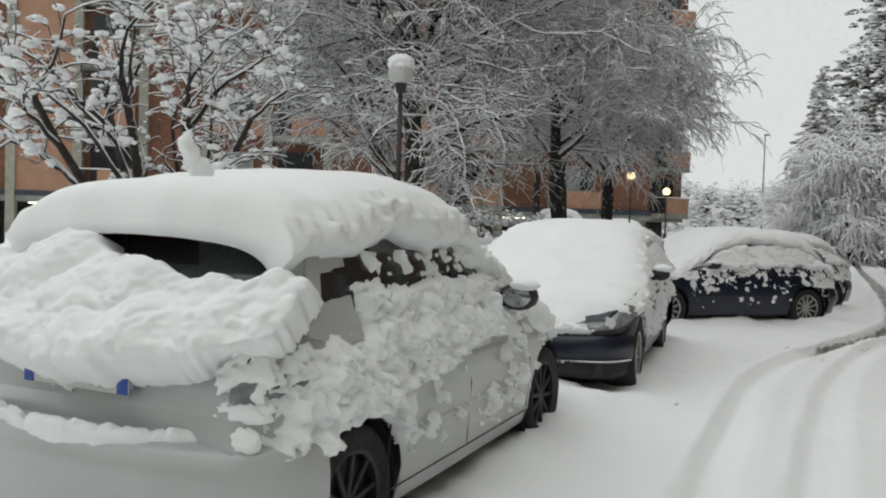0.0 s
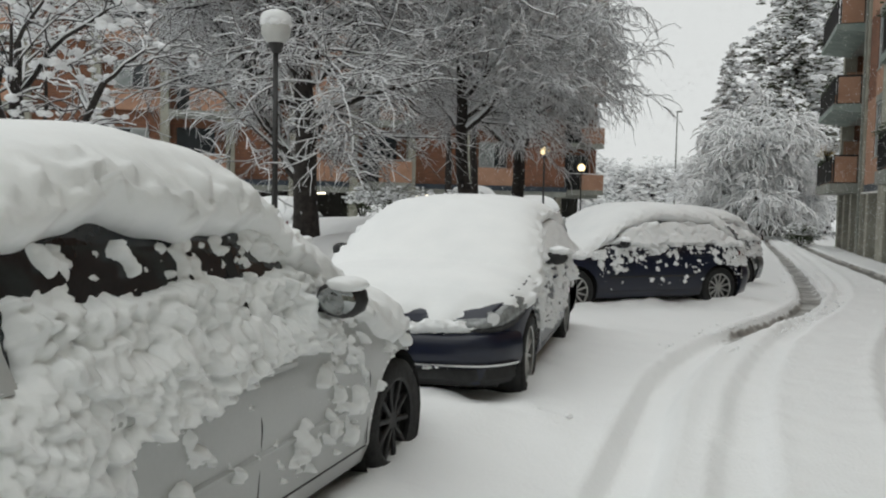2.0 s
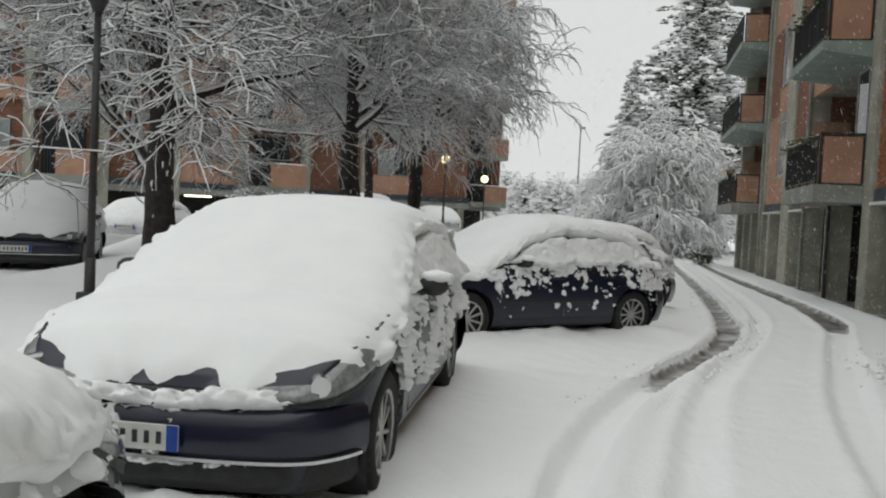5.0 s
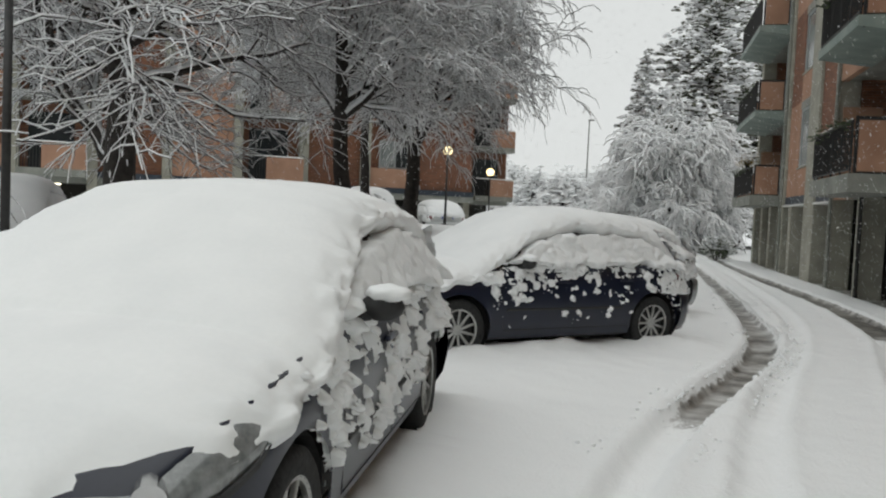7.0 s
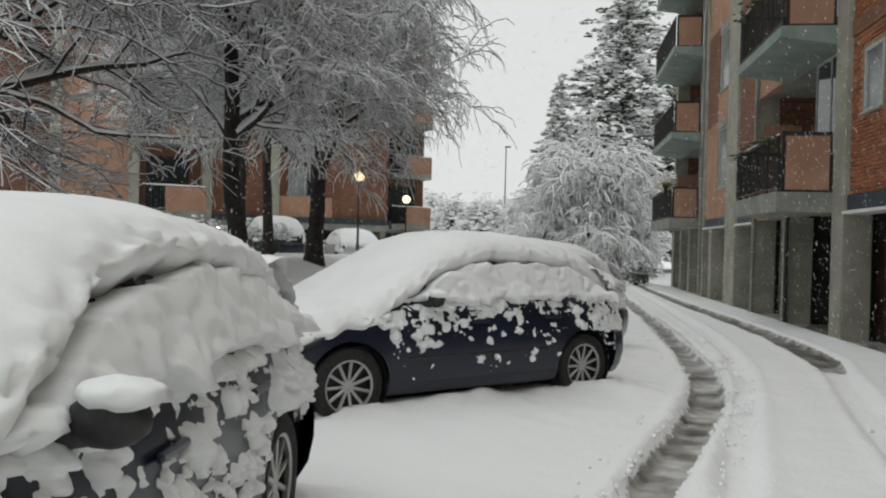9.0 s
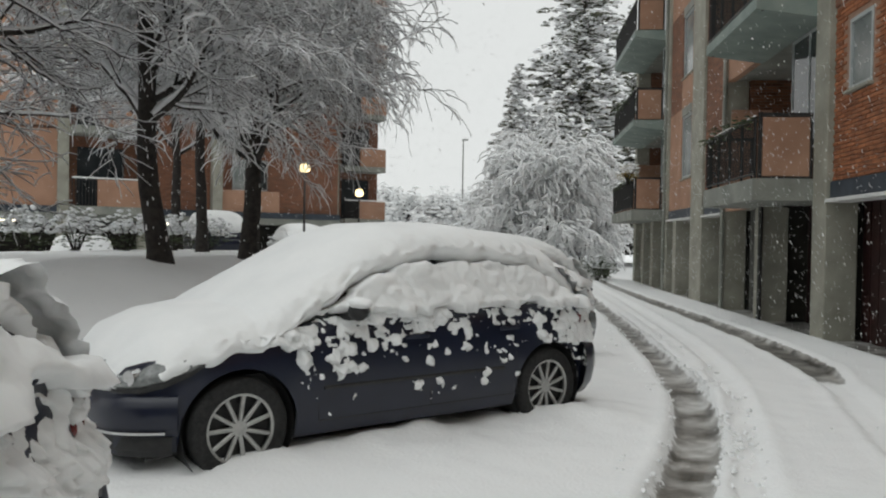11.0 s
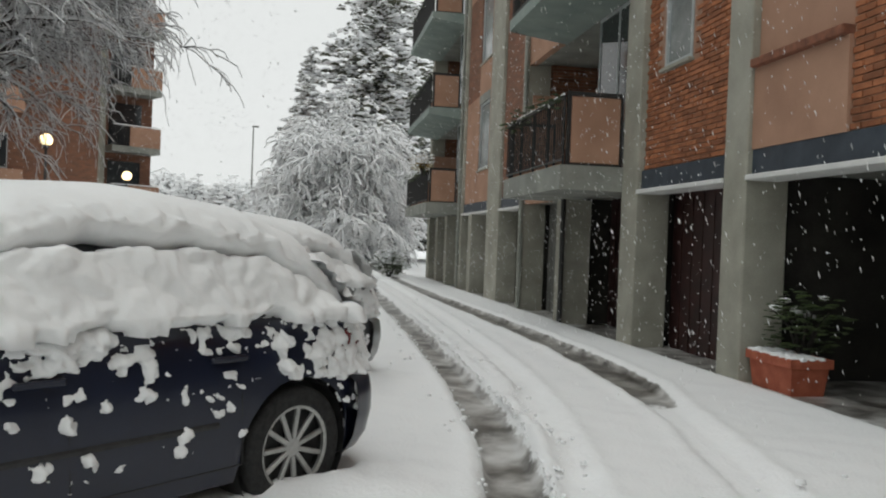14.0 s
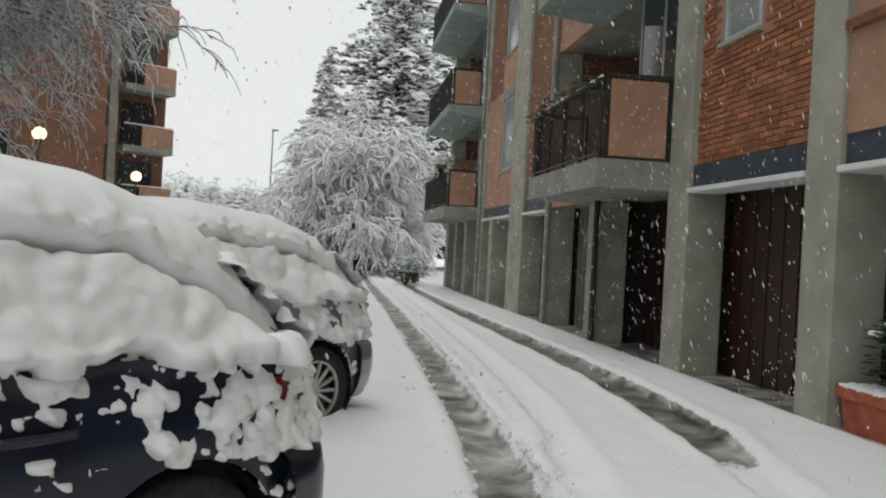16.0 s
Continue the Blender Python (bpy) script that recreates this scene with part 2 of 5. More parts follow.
def ico(sub):
    if sub not in _ico:
        b = bmesh.new()
        bmesh.ops.create_icosphere(b, subdivisions=sub, radius=1)
        _ico[sub] = (np.array([v.co[:] for v in b.verts]), np.array([[v.index for v in f.verts] for f in b.faces]))
        b.free()
    return _ico[sub]


_rings = {}


class Heap:
    """Collects many small pieces for one mesh."""

    def __init__(self):
        self.v, self.f, self.n = [], [], 0

    def add(self, v, f):
        if not isinstance(f, np.ndarray):
            for size in sorted({len(q) for q in f}):
                self.f.append(np.array([q for q in f if len(q) == size]) + self.n)
        else:
            self.f.append(f + self.n)
        self.v.append(v)
        self.n += len(v)

    def lump(self, c, r, squash=(1, 1, 1), sub=1, rng=None):
        v, f = ico(sub)
        v = v * np.asarray(squash)
        if rng is not None:
            v = v * (1 + rng.uniform(-0.15, 0.15, (len(v), 1)))
        self.add(v * r + np.asarray(c), f)

    def tube(self, pts, radii, k):
        pts, radii = np.asarray(pts, float), np.asarray(radii, float)
        n = len(pts)
        t = np.empty_like(pts)
        t[1:-1] = pts[2:] - pts[:-2]
        t[0], t[-1] = pts[1] - pts[0], pts[-1] - pts[-2]
        t /= np.sqrt((t * t).sum(1))[:, None] + 1e-9
        u = np.stack([t[:, 1], -t[:, 0], 0 * t[:, 0]], -1)
        u[np.abs(t[:, 2]) > 0.98] = (1.0, 0, 0)
        u /= np.sqrt((u * u).sum(1))[:, None] + 1e-9
        w = np.stack([t[:, 1] * u[:, 2] - t[:, 2] * u[:, 1], t[:, 2] * u[:, 0] - t[:, 0] * u[:, 2], t[:, 0] * u[:, 1] - t[:, 1] * u[:, 0]], -1)
        if (n, k) not in _rings:
            a = np.arange(k) * 2 * np.pi / k
            _rings[n, k] = (np.cos(a)[None, :, None], np.sin(a)[None, :, None], np.array([(i * k + j, i * k + (j + 1) % k, (i + 1) * k + (j + 1) % k, (i + 1) * k + j) for i in range(n - 1) for j in range(k)]))
        c, s, f = _rings[n, k]
        v = pts[:, None] + radii[:, None, None] * (c * u[:, None] + s * w[:, None])
        self.add(v.reshape(-1, 3), f)

    def tubes(self, pts, radii, k):
        """Many tubes at once: pts of shape (tubes, points, 3), radii (tubes, points)."""
        t = np.gradient(pts, axis=1)
        t /= np.sqrt((t * t).sum(-1, keepdims=True)) + 1e-9
        u = np.stack([t[..., 1], -t[..., 0], 0 * t[..., 0]], -1) + 1e-4
        u /= np.sqrt((u * u).sum(-1, keepdims=True))
        w = np.cross(t, u)
        N, n = pts.shape[:2]
        a = np.arange(k) * 2 * np.pi / k
        v = pts[:, :, None] + radii[:, :, None, None] * (np.cos(a)[None, None, :, None] * u[:, :, None] + np.sin(a)[None, None, :, None] * w[:, :, None])
        f = np.array([(i * k + j, i * k + (j + 1) % k, (i + 1) * k + (j + 1) % k, (i + 1) * k + j) for i in range(n - 1) for j in range(k)])
        self.add(v.reshape(-1, 3), (f[None] + (np.arange(N) * n * k)[:, None, None]).reshape(-1, 4))

    def mesh(self, name, material, smooth=True):
        me = bpy.data.meshes.new(name)
        me.materials.append(material)
        if not self.n:
            return me
        v = np.concatenate(self.v).astype(np.float32)
        sizes = np.concatenate([np.full(len(f), f.shape[1]) for f in self.f])
        loops = np.concatenate([f.ravel() for f in self.f]).astype(np.int32)
        me.vertices.add(len(v))
        me.vertices.foreach_set("co", v.ravel())
        me.loops.add(len(loops))
        me.loops.foreach_set("vertex_index", loops)
        me.polygons.add(len(sizes))
        me.polygons.foreach_set("loop_start", np.concatenate([[0], np.cumsum(sizes)[:-1]]).astype(np.int32))
        me.polygons.foreach_set("use_smooth", np.full(len(sizes), smooth))
        me.update(calc_edges=True)
        return me


def step(a, b, v):
    """ease for one number."""
    u = (v - a) / (b - a)
    u = 0.0 if u < 0 else 1.0 if u > 1 else u
    return u * u * (3 - 2 * u)


def ease(a, b, v):
    u = np.clip((v - a) / (b - a), 0, 1)
    return u * u * (3 - 2 * u)


# ---- ground: one sheet of snow, a bank with lawn to the west, wheel tracks ----
def road_z(y):
    return np.interp(y, [-10, 5, 8, 14, 20, 35, 60], [0.25, 0.17, 0.15, 0.06, 0.02, -0.08, -0.1])


def lay(x, y):
    """Height of the snow at x, y, without the tracks."""
    h = np.interp(y, [4, 11, 15.5, 20, 32, 45], [0.25, 0.42, 0.85, 1.05, 1.0, 0.1])
    z = road_z(y)
    return z + (h - z) * ease(-3.6, -6.6, x) * (1 - 0.75 * ease(-7.3, -9.6, x) * (1 - ease(18, 22, y)) - (0.25 + 0.75 * ease(18, 22, y)) * ease(-11, -14, x)) - 0.25 * ease(-11, -16, x)


TRACK_L = ([-12, 3, 6, 9, 12, 15, 18, 21, 30, 48, 60], [-0.5, -0.42, -0.5, -0.5, 0.35, 1.25, 1.38, 1.5, 1.65, 1.7, 1.7])
TRACK_M = ([-12, 3, 6, 9, 12, 15, 18, 21, 30, 48], [0.0, 0.03, 0.05, 0.2, 0.75, 1.55, 2.0, 2.2, 2.4, 2.5])
TRACK_R = ([-12, 5, 9, 12, 14.7, 17.7, 21, 24, 30, 48], [0.9, 1.0, 1.3, 1.9, 2.5, 3.2, 3.3, 3.25, 3.1, 3.0])


def smooth_line(track, y):
    return sum(np.interp(y + d, *track) for d in (-1.6, -0.8, 0, 0.8, 1.6)) / 5


def ground():
    def steps(*runs):
        out = [runs[0][0]]
        for a, b, d in runs:
            out += list(np.linspace(a, b, max(1, round((b - a) / d)) + 1)[1:])
        return np.array(out)
    xs = steps((-900, -60, 120), (-60, -16, 2), (-16, -4.5, 0.4), (-4.5, -1.2, 0.12), (-1.2, 4.6, 0.055), (4.6, 14, 0.6), (14, 900, 120))
    ys = steps((-300, -12, 40), (-12, 1, 0.6), (1, 26, 0.07), (26, 42, 0.25), (42, 100, 2), (100, 1200, 140))
    X, Y = np.meshgrid(xs, ys)
    Z = lay(X, Y)
    near = (np.abs(X) < 17) & (Y > -10) & (Y < 60)
    slush = np.zeros(X.shape)
    rough = np.array([[noise.noise((x * 1.1, y * 1.1, 0)) * 0.5 + noise.noise((x * 4, y * 4, 3)) * 0.25 + noise.noise((x * 13, y * 13, 7)) * 0.13 if c else 0 for x, y, c in zip(a, b, d)] for a, b, d in zip(X, Y, near)])
    Z = Z + rough * 0.036
    churn = np.clip(rough + 0.5, 0, 1)
    for track, w, depth, wet in ((TRACK_L, 0.13, 0.08, 1.0), (TRACK_M, 0.12, 0.045, 0.0), (TRACK_R, 0.155, 0.06, 0.8)):
        d = np.abs(X - smooth_line(track, Y))
        if wet == 1.0:
            open_ = ease(9.6, 12, Y) * (1 - 0.35 * ease(30, 50, Y))
            width = w * (1 + 0.35 * open_)
        else:
            open_ = ease(16.5, 17.9, Y) * (1 - 0.5 * ease(24, 40, Y)) if wet else 0 * Y
            width = w * (1 + 0.45 * open_)
        inside = 1 - ease(width * 0.85, width * 1.2, d + rough * 0.05)
        rim = np.exp(-((d - width * 1.5) / 0.06) ** 2)
        Z = Z - (depth * (1 + 0.5 * open_) + 0.03 * rough * open_) * inside + 0.018 * rim * (0.6 + churn)
        slush = np.maximum(slush, inside * open_ * (wet * (0.72 + 0.28 * ease(0.35, 0.62, churn)) if wet == 1.0 else 1.6 + 0 * Y))
    # churned edge by the long track, dry strip along the foot of the building
    d = np.abs(X - smooth_line(TRACK_L, Y) - 0.36)
    Z += (1 - ease(0.05, 0.2, d)) * ease(10, 12, Y) * (1 - ease(22, 28, Y)) * rough * 0.1
    d = np.hypot((X - 2.7) / 0.55, (Y - 12.2) / 2.2)
    Z += (1 - ease(0.5, 1.0, d)) * rough * 0.26
    slush = np.maximum(slush, 0.5 * (1 - ease(0.4, 1.0, d)))
    foot = ease(4.25, 4.6, X + rough * 0.15) * (Y > 5) * (Y < 42)
    slush = np.maximum(slush, foot)
    Z -= 0.05 * foot
    # heaped snow before the parked cars and the footprints' dents
    for cx, cy, r, h in ((-1.9, 5.95, 0.45, 0.06), (-1.3, 6.2, 0.4, 0.05), (-2.6, 5.9, 0.5, 0.05), (0.3, 14.3, 0.3, 0.05)):
        Z += h * np.exp(-((X - cx) ** 2 + (Y - cy) ** 2) / r ** 2) * (1 + 2 * rough)
    for cx, cy, turn in ((-2.42, 3.85, 0), (-2.38, 8.36, 5), (-1.7, 14.1, -47), (-1.36, 17.33, -47)):
        c, q = math.cos(radians(turn)), math.sin(radians(turn))
        a, b = np.abs((X - cx) * c + (Y - cy) * q), np.abs((Y - cy) * c - (X - cx) * q)
        d = np.hypot(np.maximum(a - 0.86, 0), np.maximum(b - 1.95, 0))
        Z += (0.055 + 0.16 * rough) * np.exp(-(d / 0.24) ** 2)
    nx, ny = len(xs), len(ys)
    i = np.arange(ny - 1)[:, None] * nx + np.arange(nx - 1)[None]
    faces = np.stack([i, i + 1, i + nx + 1, i + nx], -1).reshape(-1, 4)
    me = mesh_of("ground", np.stack([X, Y, Z], -1).reshape(-1, 3), faces, GROUND, True)
    at = me.attributes.new("slush", "FLOAT", "POINT")
    at.data.foreach_set("value", slush.reshape(-1).astype(np.float32))
    tagged(new("ground", me), "snow-covered road and lawn with slushy wheel tracks", "ground", kind="structure")


ground()


# ---- the brick apartment building along the road ----
def window(parent, x, y0, y1, z0, z1, pane=GLASS, depth=0.1, name="window"):
    """A window in a wall that faces -x: frame standing in the opening, two panes, a sill."""
    bm = bmesh.new()
    t = 0.06
    for a in ((y0, y0 + t, z0, z1), (y1 - t, y1, z0, z1), (y0 + t, y1 - t, z0, z0 + t), (y0 + t, y1 - t, z1 - t, z1)):
        block(x - 0.02, x + 0.06, *a, bm=bm)
    w = part(name, bm, FRAME, parent)
    part("pane", block(x + 0.02, x + 0.035, y0 + t, y1 - t, z0 + t, z1 - t), pane, w)
    part("sill", block(x - 0.09, x + 0.02, y0 - 0.04, y1 + 0.04, z0 - 0.05, z0 - 0.002, 0.008), CONCRETE, w)
    return w


def balcony(parent, y0, y1, z, wedge, plants):
    """A balcony that stands out from the loggia: slab, an end panel on each side, an iron railing along the front."""
    slab = bmesh.new()
    ztop, zout, zin = z + 0.36, z + (0.16 if wedge else 0.0), z
    pts = [(3.46, zout), (4.6, zin), (4.6, ztop), (3.46, ztop)]
    vs = [[slab.verts.new((px, py, pz)) for px, pz in pts] for py in (y0 - 0.04, y1 + 0.04)]
    slab.faces.new(vs[0])
    slab.faces.new(vs[1][::-1])
    for i in range(4):
        j = (i + 1) % 4
        slab.faces.new((vs[0][j], vs[0][i], vs[1][i], vs[1][j]))
    bmesh.ops.recalc_face_normals(slab, faces=slab.faces)
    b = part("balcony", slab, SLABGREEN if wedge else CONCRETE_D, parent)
    for y in (y0, y1 - 0.05):
        part("end_panel", block(3.62, 4.38, y, y + 0.05, ztop + 0.04, ztop + 1.02, 0.006), SALMON, b)
        bm = block(3.56, 3.61, y - 0.01, y + 0.06, ztop - 0.22, ztop + 1.1)
        block(3.56, 4.42, y - 0.015, y + 0.065, ztop + 1.03, ztop + 1.09, bm=bm)
        block(3.61, 4.40, y + 0.005, y + 0.045, ztop + 0.005, ztop + 0.035, bm=bm)
        block(4.385, 4.42, y - 0.01, y + 0.06, ztop + 0.04, ztop + 1.02, bm=bm)
        part("panel_frame", bm, IRON, b, "black iron frame")
    part("hand_rail", block(3.48, 3.53, y0, y1, ztop + 0.98, ztop + 1.03), IRON, b, "black iron rail")
    part("bottom_rail", block(3.49, 3.52, y0, y1, ztop + 0.06, ztop + 0.09), IRON, b)
    n = int((y1 - y0) / 0.1)
    thin, thick = bpy.data.meshes.new("bar"), bpy.data.meshes.new("rail_post")
    for me, r, low in ((thin, 0.011, 0.06), (thick, 0.02, -0.14)):
        bm = rod(bmesh.new(), (0, 0, low), (0, 0, 1.0), r, seg=5)
        bm.to_mesh(me)
        bm.free()
        me.materials.append(IRON)
    for i in range(n + 1):
        o = part("rail_post" if i % 8 == 0 else "bar", thick if i % 8 == 0 else thin, None, b)
        o.location = (3.505, y0 + (y1 - y0) * i / n, ztop)
    if plants:
        h = Heap()
        rng = np.random.default_rng(int(y0 * 10 + z * 7))
        v, f = ico(1)
        for _ in range(plants):
            c = (3.45 + rng.normal(0, 0.07), rng.uniform(y0, y1), ztop + 1.0 + rng.normal(0, 0.09))
            h.lump(c, rng.uniform(0.02, 0.06), (1, 1.5, 0.35), 1, rng)
        tagged(part("trailing_foliage", h.mesh("plants", LEAF, False), None, b, "dark trailing plants along the rail"), kind="stuff")
    snow = Heap()
    rng = np.random.default_rng(int(y0 * 10 + z))
    for y in np.arange(y0, y1, 0.09):
        snow.lump((3.5 + rng.normal(0, 0.01), y, ztop + 1.035), rng.uniform(0.025, 0.045), (0.8, 1.6, 0.5), 1, rng)
    tagged(part("rail_snow", snow.mesh("rail_snow", SNOW_WET), None, b, "thin line of snow on the rail"), kind="stuff")
    return b


def right_building():
    top = 12.2
    b = thing("apartment_building", label="brick and salmon-rendered apartment building on concrete columns", category="building")
    X = 4.42

    def wall(y0, y1, z0, z1, mat, x=4.5, name="wall", d=0.3):
        return part(name, block(x, x + d, y0, y1, z0, z1), mat, b)
    for y0, y1 in ((8.0, 8.5), (11.2, 11.7), (14.5, 15.0), (18.18, 18.66), (21.08, 21.65), (27.2, 27.62), (29.55, 30.9), (34.4, 35.0), (41.0, 41.5)):
        part("column", block(X, X + 0.5, y0, y1, -0.3, top, 0.015), CONCRETE, b)
    for y0, y1 in ((24.3, 24.8), (32.9, 33.3), (37.0, 37.4), (39.0, 39.4)):
        part("short_column", block(X, X + 0.5, y0, y1, -0.3, 2.2, 0.015), CONCRETE, b)
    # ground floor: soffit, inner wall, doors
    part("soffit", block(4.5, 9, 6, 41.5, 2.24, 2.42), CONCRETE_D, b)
    # inner wall and DARKWALL bays carry the recess shade in their colour
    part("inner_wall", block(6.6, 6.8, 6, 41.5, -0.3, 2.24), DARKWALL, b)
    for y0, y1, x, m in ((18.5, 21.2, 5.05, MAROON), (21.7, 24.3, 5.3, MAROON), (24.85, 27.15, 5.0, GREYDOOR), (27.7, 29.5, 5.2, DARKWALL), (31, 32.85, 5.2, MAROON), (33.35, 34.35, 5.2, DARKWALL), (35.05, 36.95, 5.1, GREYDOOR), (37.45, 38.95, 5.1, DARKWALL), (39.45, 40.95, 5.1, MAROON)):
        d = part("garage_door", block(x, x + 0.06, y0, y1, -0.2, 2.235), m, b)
        bm = bmesh.new()
        for k in range(1, 9):
            block(x - 0.012, x - 0.001, y0 + (y1 - y0) * k / 9 - 0.01, y0 + (y1 - y0) * k / 9 + 0.01, -0.15, 2.15, bm=bm)
        part("rib", bm, m, d)
    # cross walls take the same near-black, recess shade painted in
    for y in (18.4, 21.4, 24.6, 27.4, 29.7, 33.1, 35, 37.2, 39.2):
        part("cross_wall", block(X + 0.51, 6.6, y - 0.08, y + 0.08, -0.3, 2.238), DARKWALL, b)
    # upper walls
    for y0, y1 in ((6, 8.0), (8.5, 11.2), (11.7, 14.5), (15.0, 18.18), (18.66, 21.08), (27.62, 29.55), (30.9, 34.4)):
        part("band", block(4.485, 4.8, y0 + 0.002, y1 - 0.002, 2.2, 2.47), BAND, b)
        part("ledge", block(4.40, 4.8, y0 + 0.002, y1 - 0.002, 2.14, 2.198, 0.008), WHITE, b)
    wall(6, 8.0, 2.47, top, FARBRICK)
    wall(8.5, 11.2, 2.47, top, FARBRICK)
    wall(11.7, 14.5, 2.47, top, FARBRICK)
    for k in range(3):
        z = 2.47 + 3 * k
        if k:
            wall(15.0, 18.18, z - 0.28, z - 0.002, CONCRETE_D, 4.47)
            wall(18.66, 21.08, z - 0.28, z - 0.002, FARBRICK)
        # rendered window bay beside the brick
        wall(16.65, 18.18, z, z + 0.86, SALMON, 4.47)
        part("window_ledge", block(4.40, 4.6, 16.66, 18.17, z + 0.862, z + 0.95, 0.01), RUST, b)
        wall(16.65, 18.18, z + 0.95, z + 2.72, SALMON, 4.52)
        wall(15.0, 16.65, z, z + 2.72, MORTAR, 4.52, "brick_wall")
        # brick bay with a small window
        for a in ((18.66, 19.75, z, z + 2.72), (20.55, 21.08, z, z + 2.72), (19.75, 20.55, z, z + 1.33), (19.75, 20.55, z + 2.4, z + 2.72)):
            wall(*a, MORTAR, 4.53, "brick_wall")
        window(b, 4.54, 19.752, 20.548, z + 1.332, z + 2.398, CURTAIN)
    wall(15.0, 21.08, 11.19, top, FARBRICK, 4.53)
    wall(27.62, 29.55, 2.47, top, FARBRICK)
    for k in range(4):
        z = 2.47 + 3 * k
        h = min(z + 3, top)
        wall(30.9, 31.3, z, h, SALMON)
        wall(32.7, 34.4, z, h, FARBRICK if k % 2 else SALMON)
        wall(31.3, 32.7, z, min(z + 0.9, top), SALMON)
        if h > z + 2.9:
            wall(31.3, 32.7, z + 2.75, h, CONCRETE_D)
            window(b, 4.55, 31.302, 32.698, z + 0.902, z + 2.748, CURTAIN)
    # loggias with their balconies
    for y0, y1, fy0, fy1 in ((21.65, 27.2, 21.7, 25.1), (35.0, 41.0, 35.5, 40.9)):
        for k in range(4):
            z = 2.2 + 3 * k
            if z + 0.4 > top:
                continue
            part("loggia_floor", block(4.61, 6.3, y0, y1, z + 0.05, z + 0.355), CONCRETE_D, b)
            if fy1 < y1 - 1:
                part("loggia_sill", block(4.44, 4.6, fy1 + 0.05, y1, z + 0.02, z + 1.2), SALMON, b)
            balcony(b, fy0, fy1, z, k > 0, 90 if k < 2 else 40)
            zz = z + 0.355
            part("back_wall", block(6.1, 6.3, y0, y1, zz, zz + 2.69), FARBRICK, b)
            part("side_wall", block(4.93, 6.1, y1 - 0.1, y1 - 0.002, zz, zz + 2.69), FARBRICK, b)
            part("side_panel", block(4.5, 5.4, y1 - 0.16, y1 - 0.11, zz + 0.9, zz + 2.0), SALMON, b)
            for a, c in ((y0 + 0.4, y0 + 1.7), (y0 + 2.2, y0 + 3.6)):
                d = part("balcony_door", block(6.05, 6.098, a, c, zz + 0.02, zz + 2.25), IRON, b)
                part("pane", block(6.03, 6.045, a + 0.08, c - 0.08, zz + 0.2, zz + 2.15), GLASS, d)
            bm = bmesh.new()
            for y in (y0 + 0.02, y0 + 0.85, y0 + 1.7):
                block(4.62, 4.66, y, y + 0.045, zz + 0.002, zz + 2.65, bm=bm)
            block(4.62, 4.66, y0 + 0.065, y0 + 1.7, zz + 2.6, zz + 2.65, bm=bm)
            screen = part("window_screen", bm, FRAME, b, "thin grey glazing frame")
            for y in (y0 + 0.07, y0 + 0.9):
                part("pane", block(4.635, 4.645, y, y + 0.775, zz + 0.004, zz + 2.595), GLASS, screen, "dark glass")
            part("curtain", block(4.9, 4.92, y0 + 0.9, y0 + 1.3, zz + 0.3, zz + 2.4), CURTAIN, b)
    # roof and walls run on unseen to y=-24, added to shade the car flanks
    part("roof", block(3.9, 13, -24.4, 41.8, top, top + 0.25, 0.02), CONCRETE_D, b)
    part("end_wall", block(4.9, 12.8, 41.2, 41.48, -0.3, top), FARBRICK, b)
    part("back_wall", block(12.5, 12.8, -24.3, 41.2, -0.3, top), FARBRICK, b)
    part("end_wall", block(4.8, 12.5, -24.3, -24, -0.3, top), FARBRICK, b)
    # added plain wall out of view, blocks sky light from the east
    part("wall", block(4.5, 4.8, -24, 6, -0.3, top), CONCRETE, b)
    # rain pipes
    for y in (27.15, 34.6, 24.22):
        bm = bmesh.new()
        rod(bm, (4.36, y, -0.05), (4.36, y, 11.5 if y > 25 else 2.2), 0.045, seg=10)
        part("rain_pipe", bm, IRON if y < 25 else CONCRETE_D, b)
    return b


def bricks_on(wall_thing, y0, y1, z0, z1, x, hole=None, pieces=True, seed=1, most=300):
    """Bricks of 24 x 5.5 cm laid in courses, 12 mm proud of the mortar: single pieces up to `most`, the rest joined in one part."""
    rng = np.random.default_rng(seed)
    bm = block(-0.012, 0.02, -0.119, 0.119, -0.0265, 0.0265, 0.004)
    full = bpy.data.meshes.new("brick")
    bm.to_mesh(full)
    full.materials.append(BRICK)
    v0 = np.array([v.co[:] for v in bm.verts])
    f0 = [[v.index for v in f.verts] for f in bm.faces]
    bm.free()
    rest, count, row = Heap(), 0, 0
    z = z0 + 0.035
    while z < z1 - 0.02:
        y = y0 + (0.125 if row % 2 else 0.0)
        while y < y1 - 0.05:
            a, c = max(y, y0) + 0.004, min(y + 0.246, y1) - 0.004
            if not (hole and c > hole[0] and a < hole[1] and z + 0.03 > hole[2] and z - 0.03 < hole[3]) and c - a > 0.04:
                out = x + rng.uniform(-0.004, 0.004)
                tilt = rng.uniform(-1, 1)
                if pieces and count < most:
                    o = new("brick", full)
                    o.parent = wall_thing
                    o.matrix_basis = pose(out, (a + c) / 2, z, tilt, 0, tilt * 0.5) @ Matrix.Diagonal((1, (c - a) / 0.238, 1, 1))
                    count += 1
                else:
                    rest.add(v0 * [1, (c - a) / 0.238, 1] + [out, (a + c) / 2, z], f0)
            y += 0.25
        z += 0.067
        row += 1
    if rest.n:
        tagged(part("brickwork", rest.mesh("brickwork", BRICK_J, False), None, wall_thing), kind="stuff")


BUILDING = right_building()
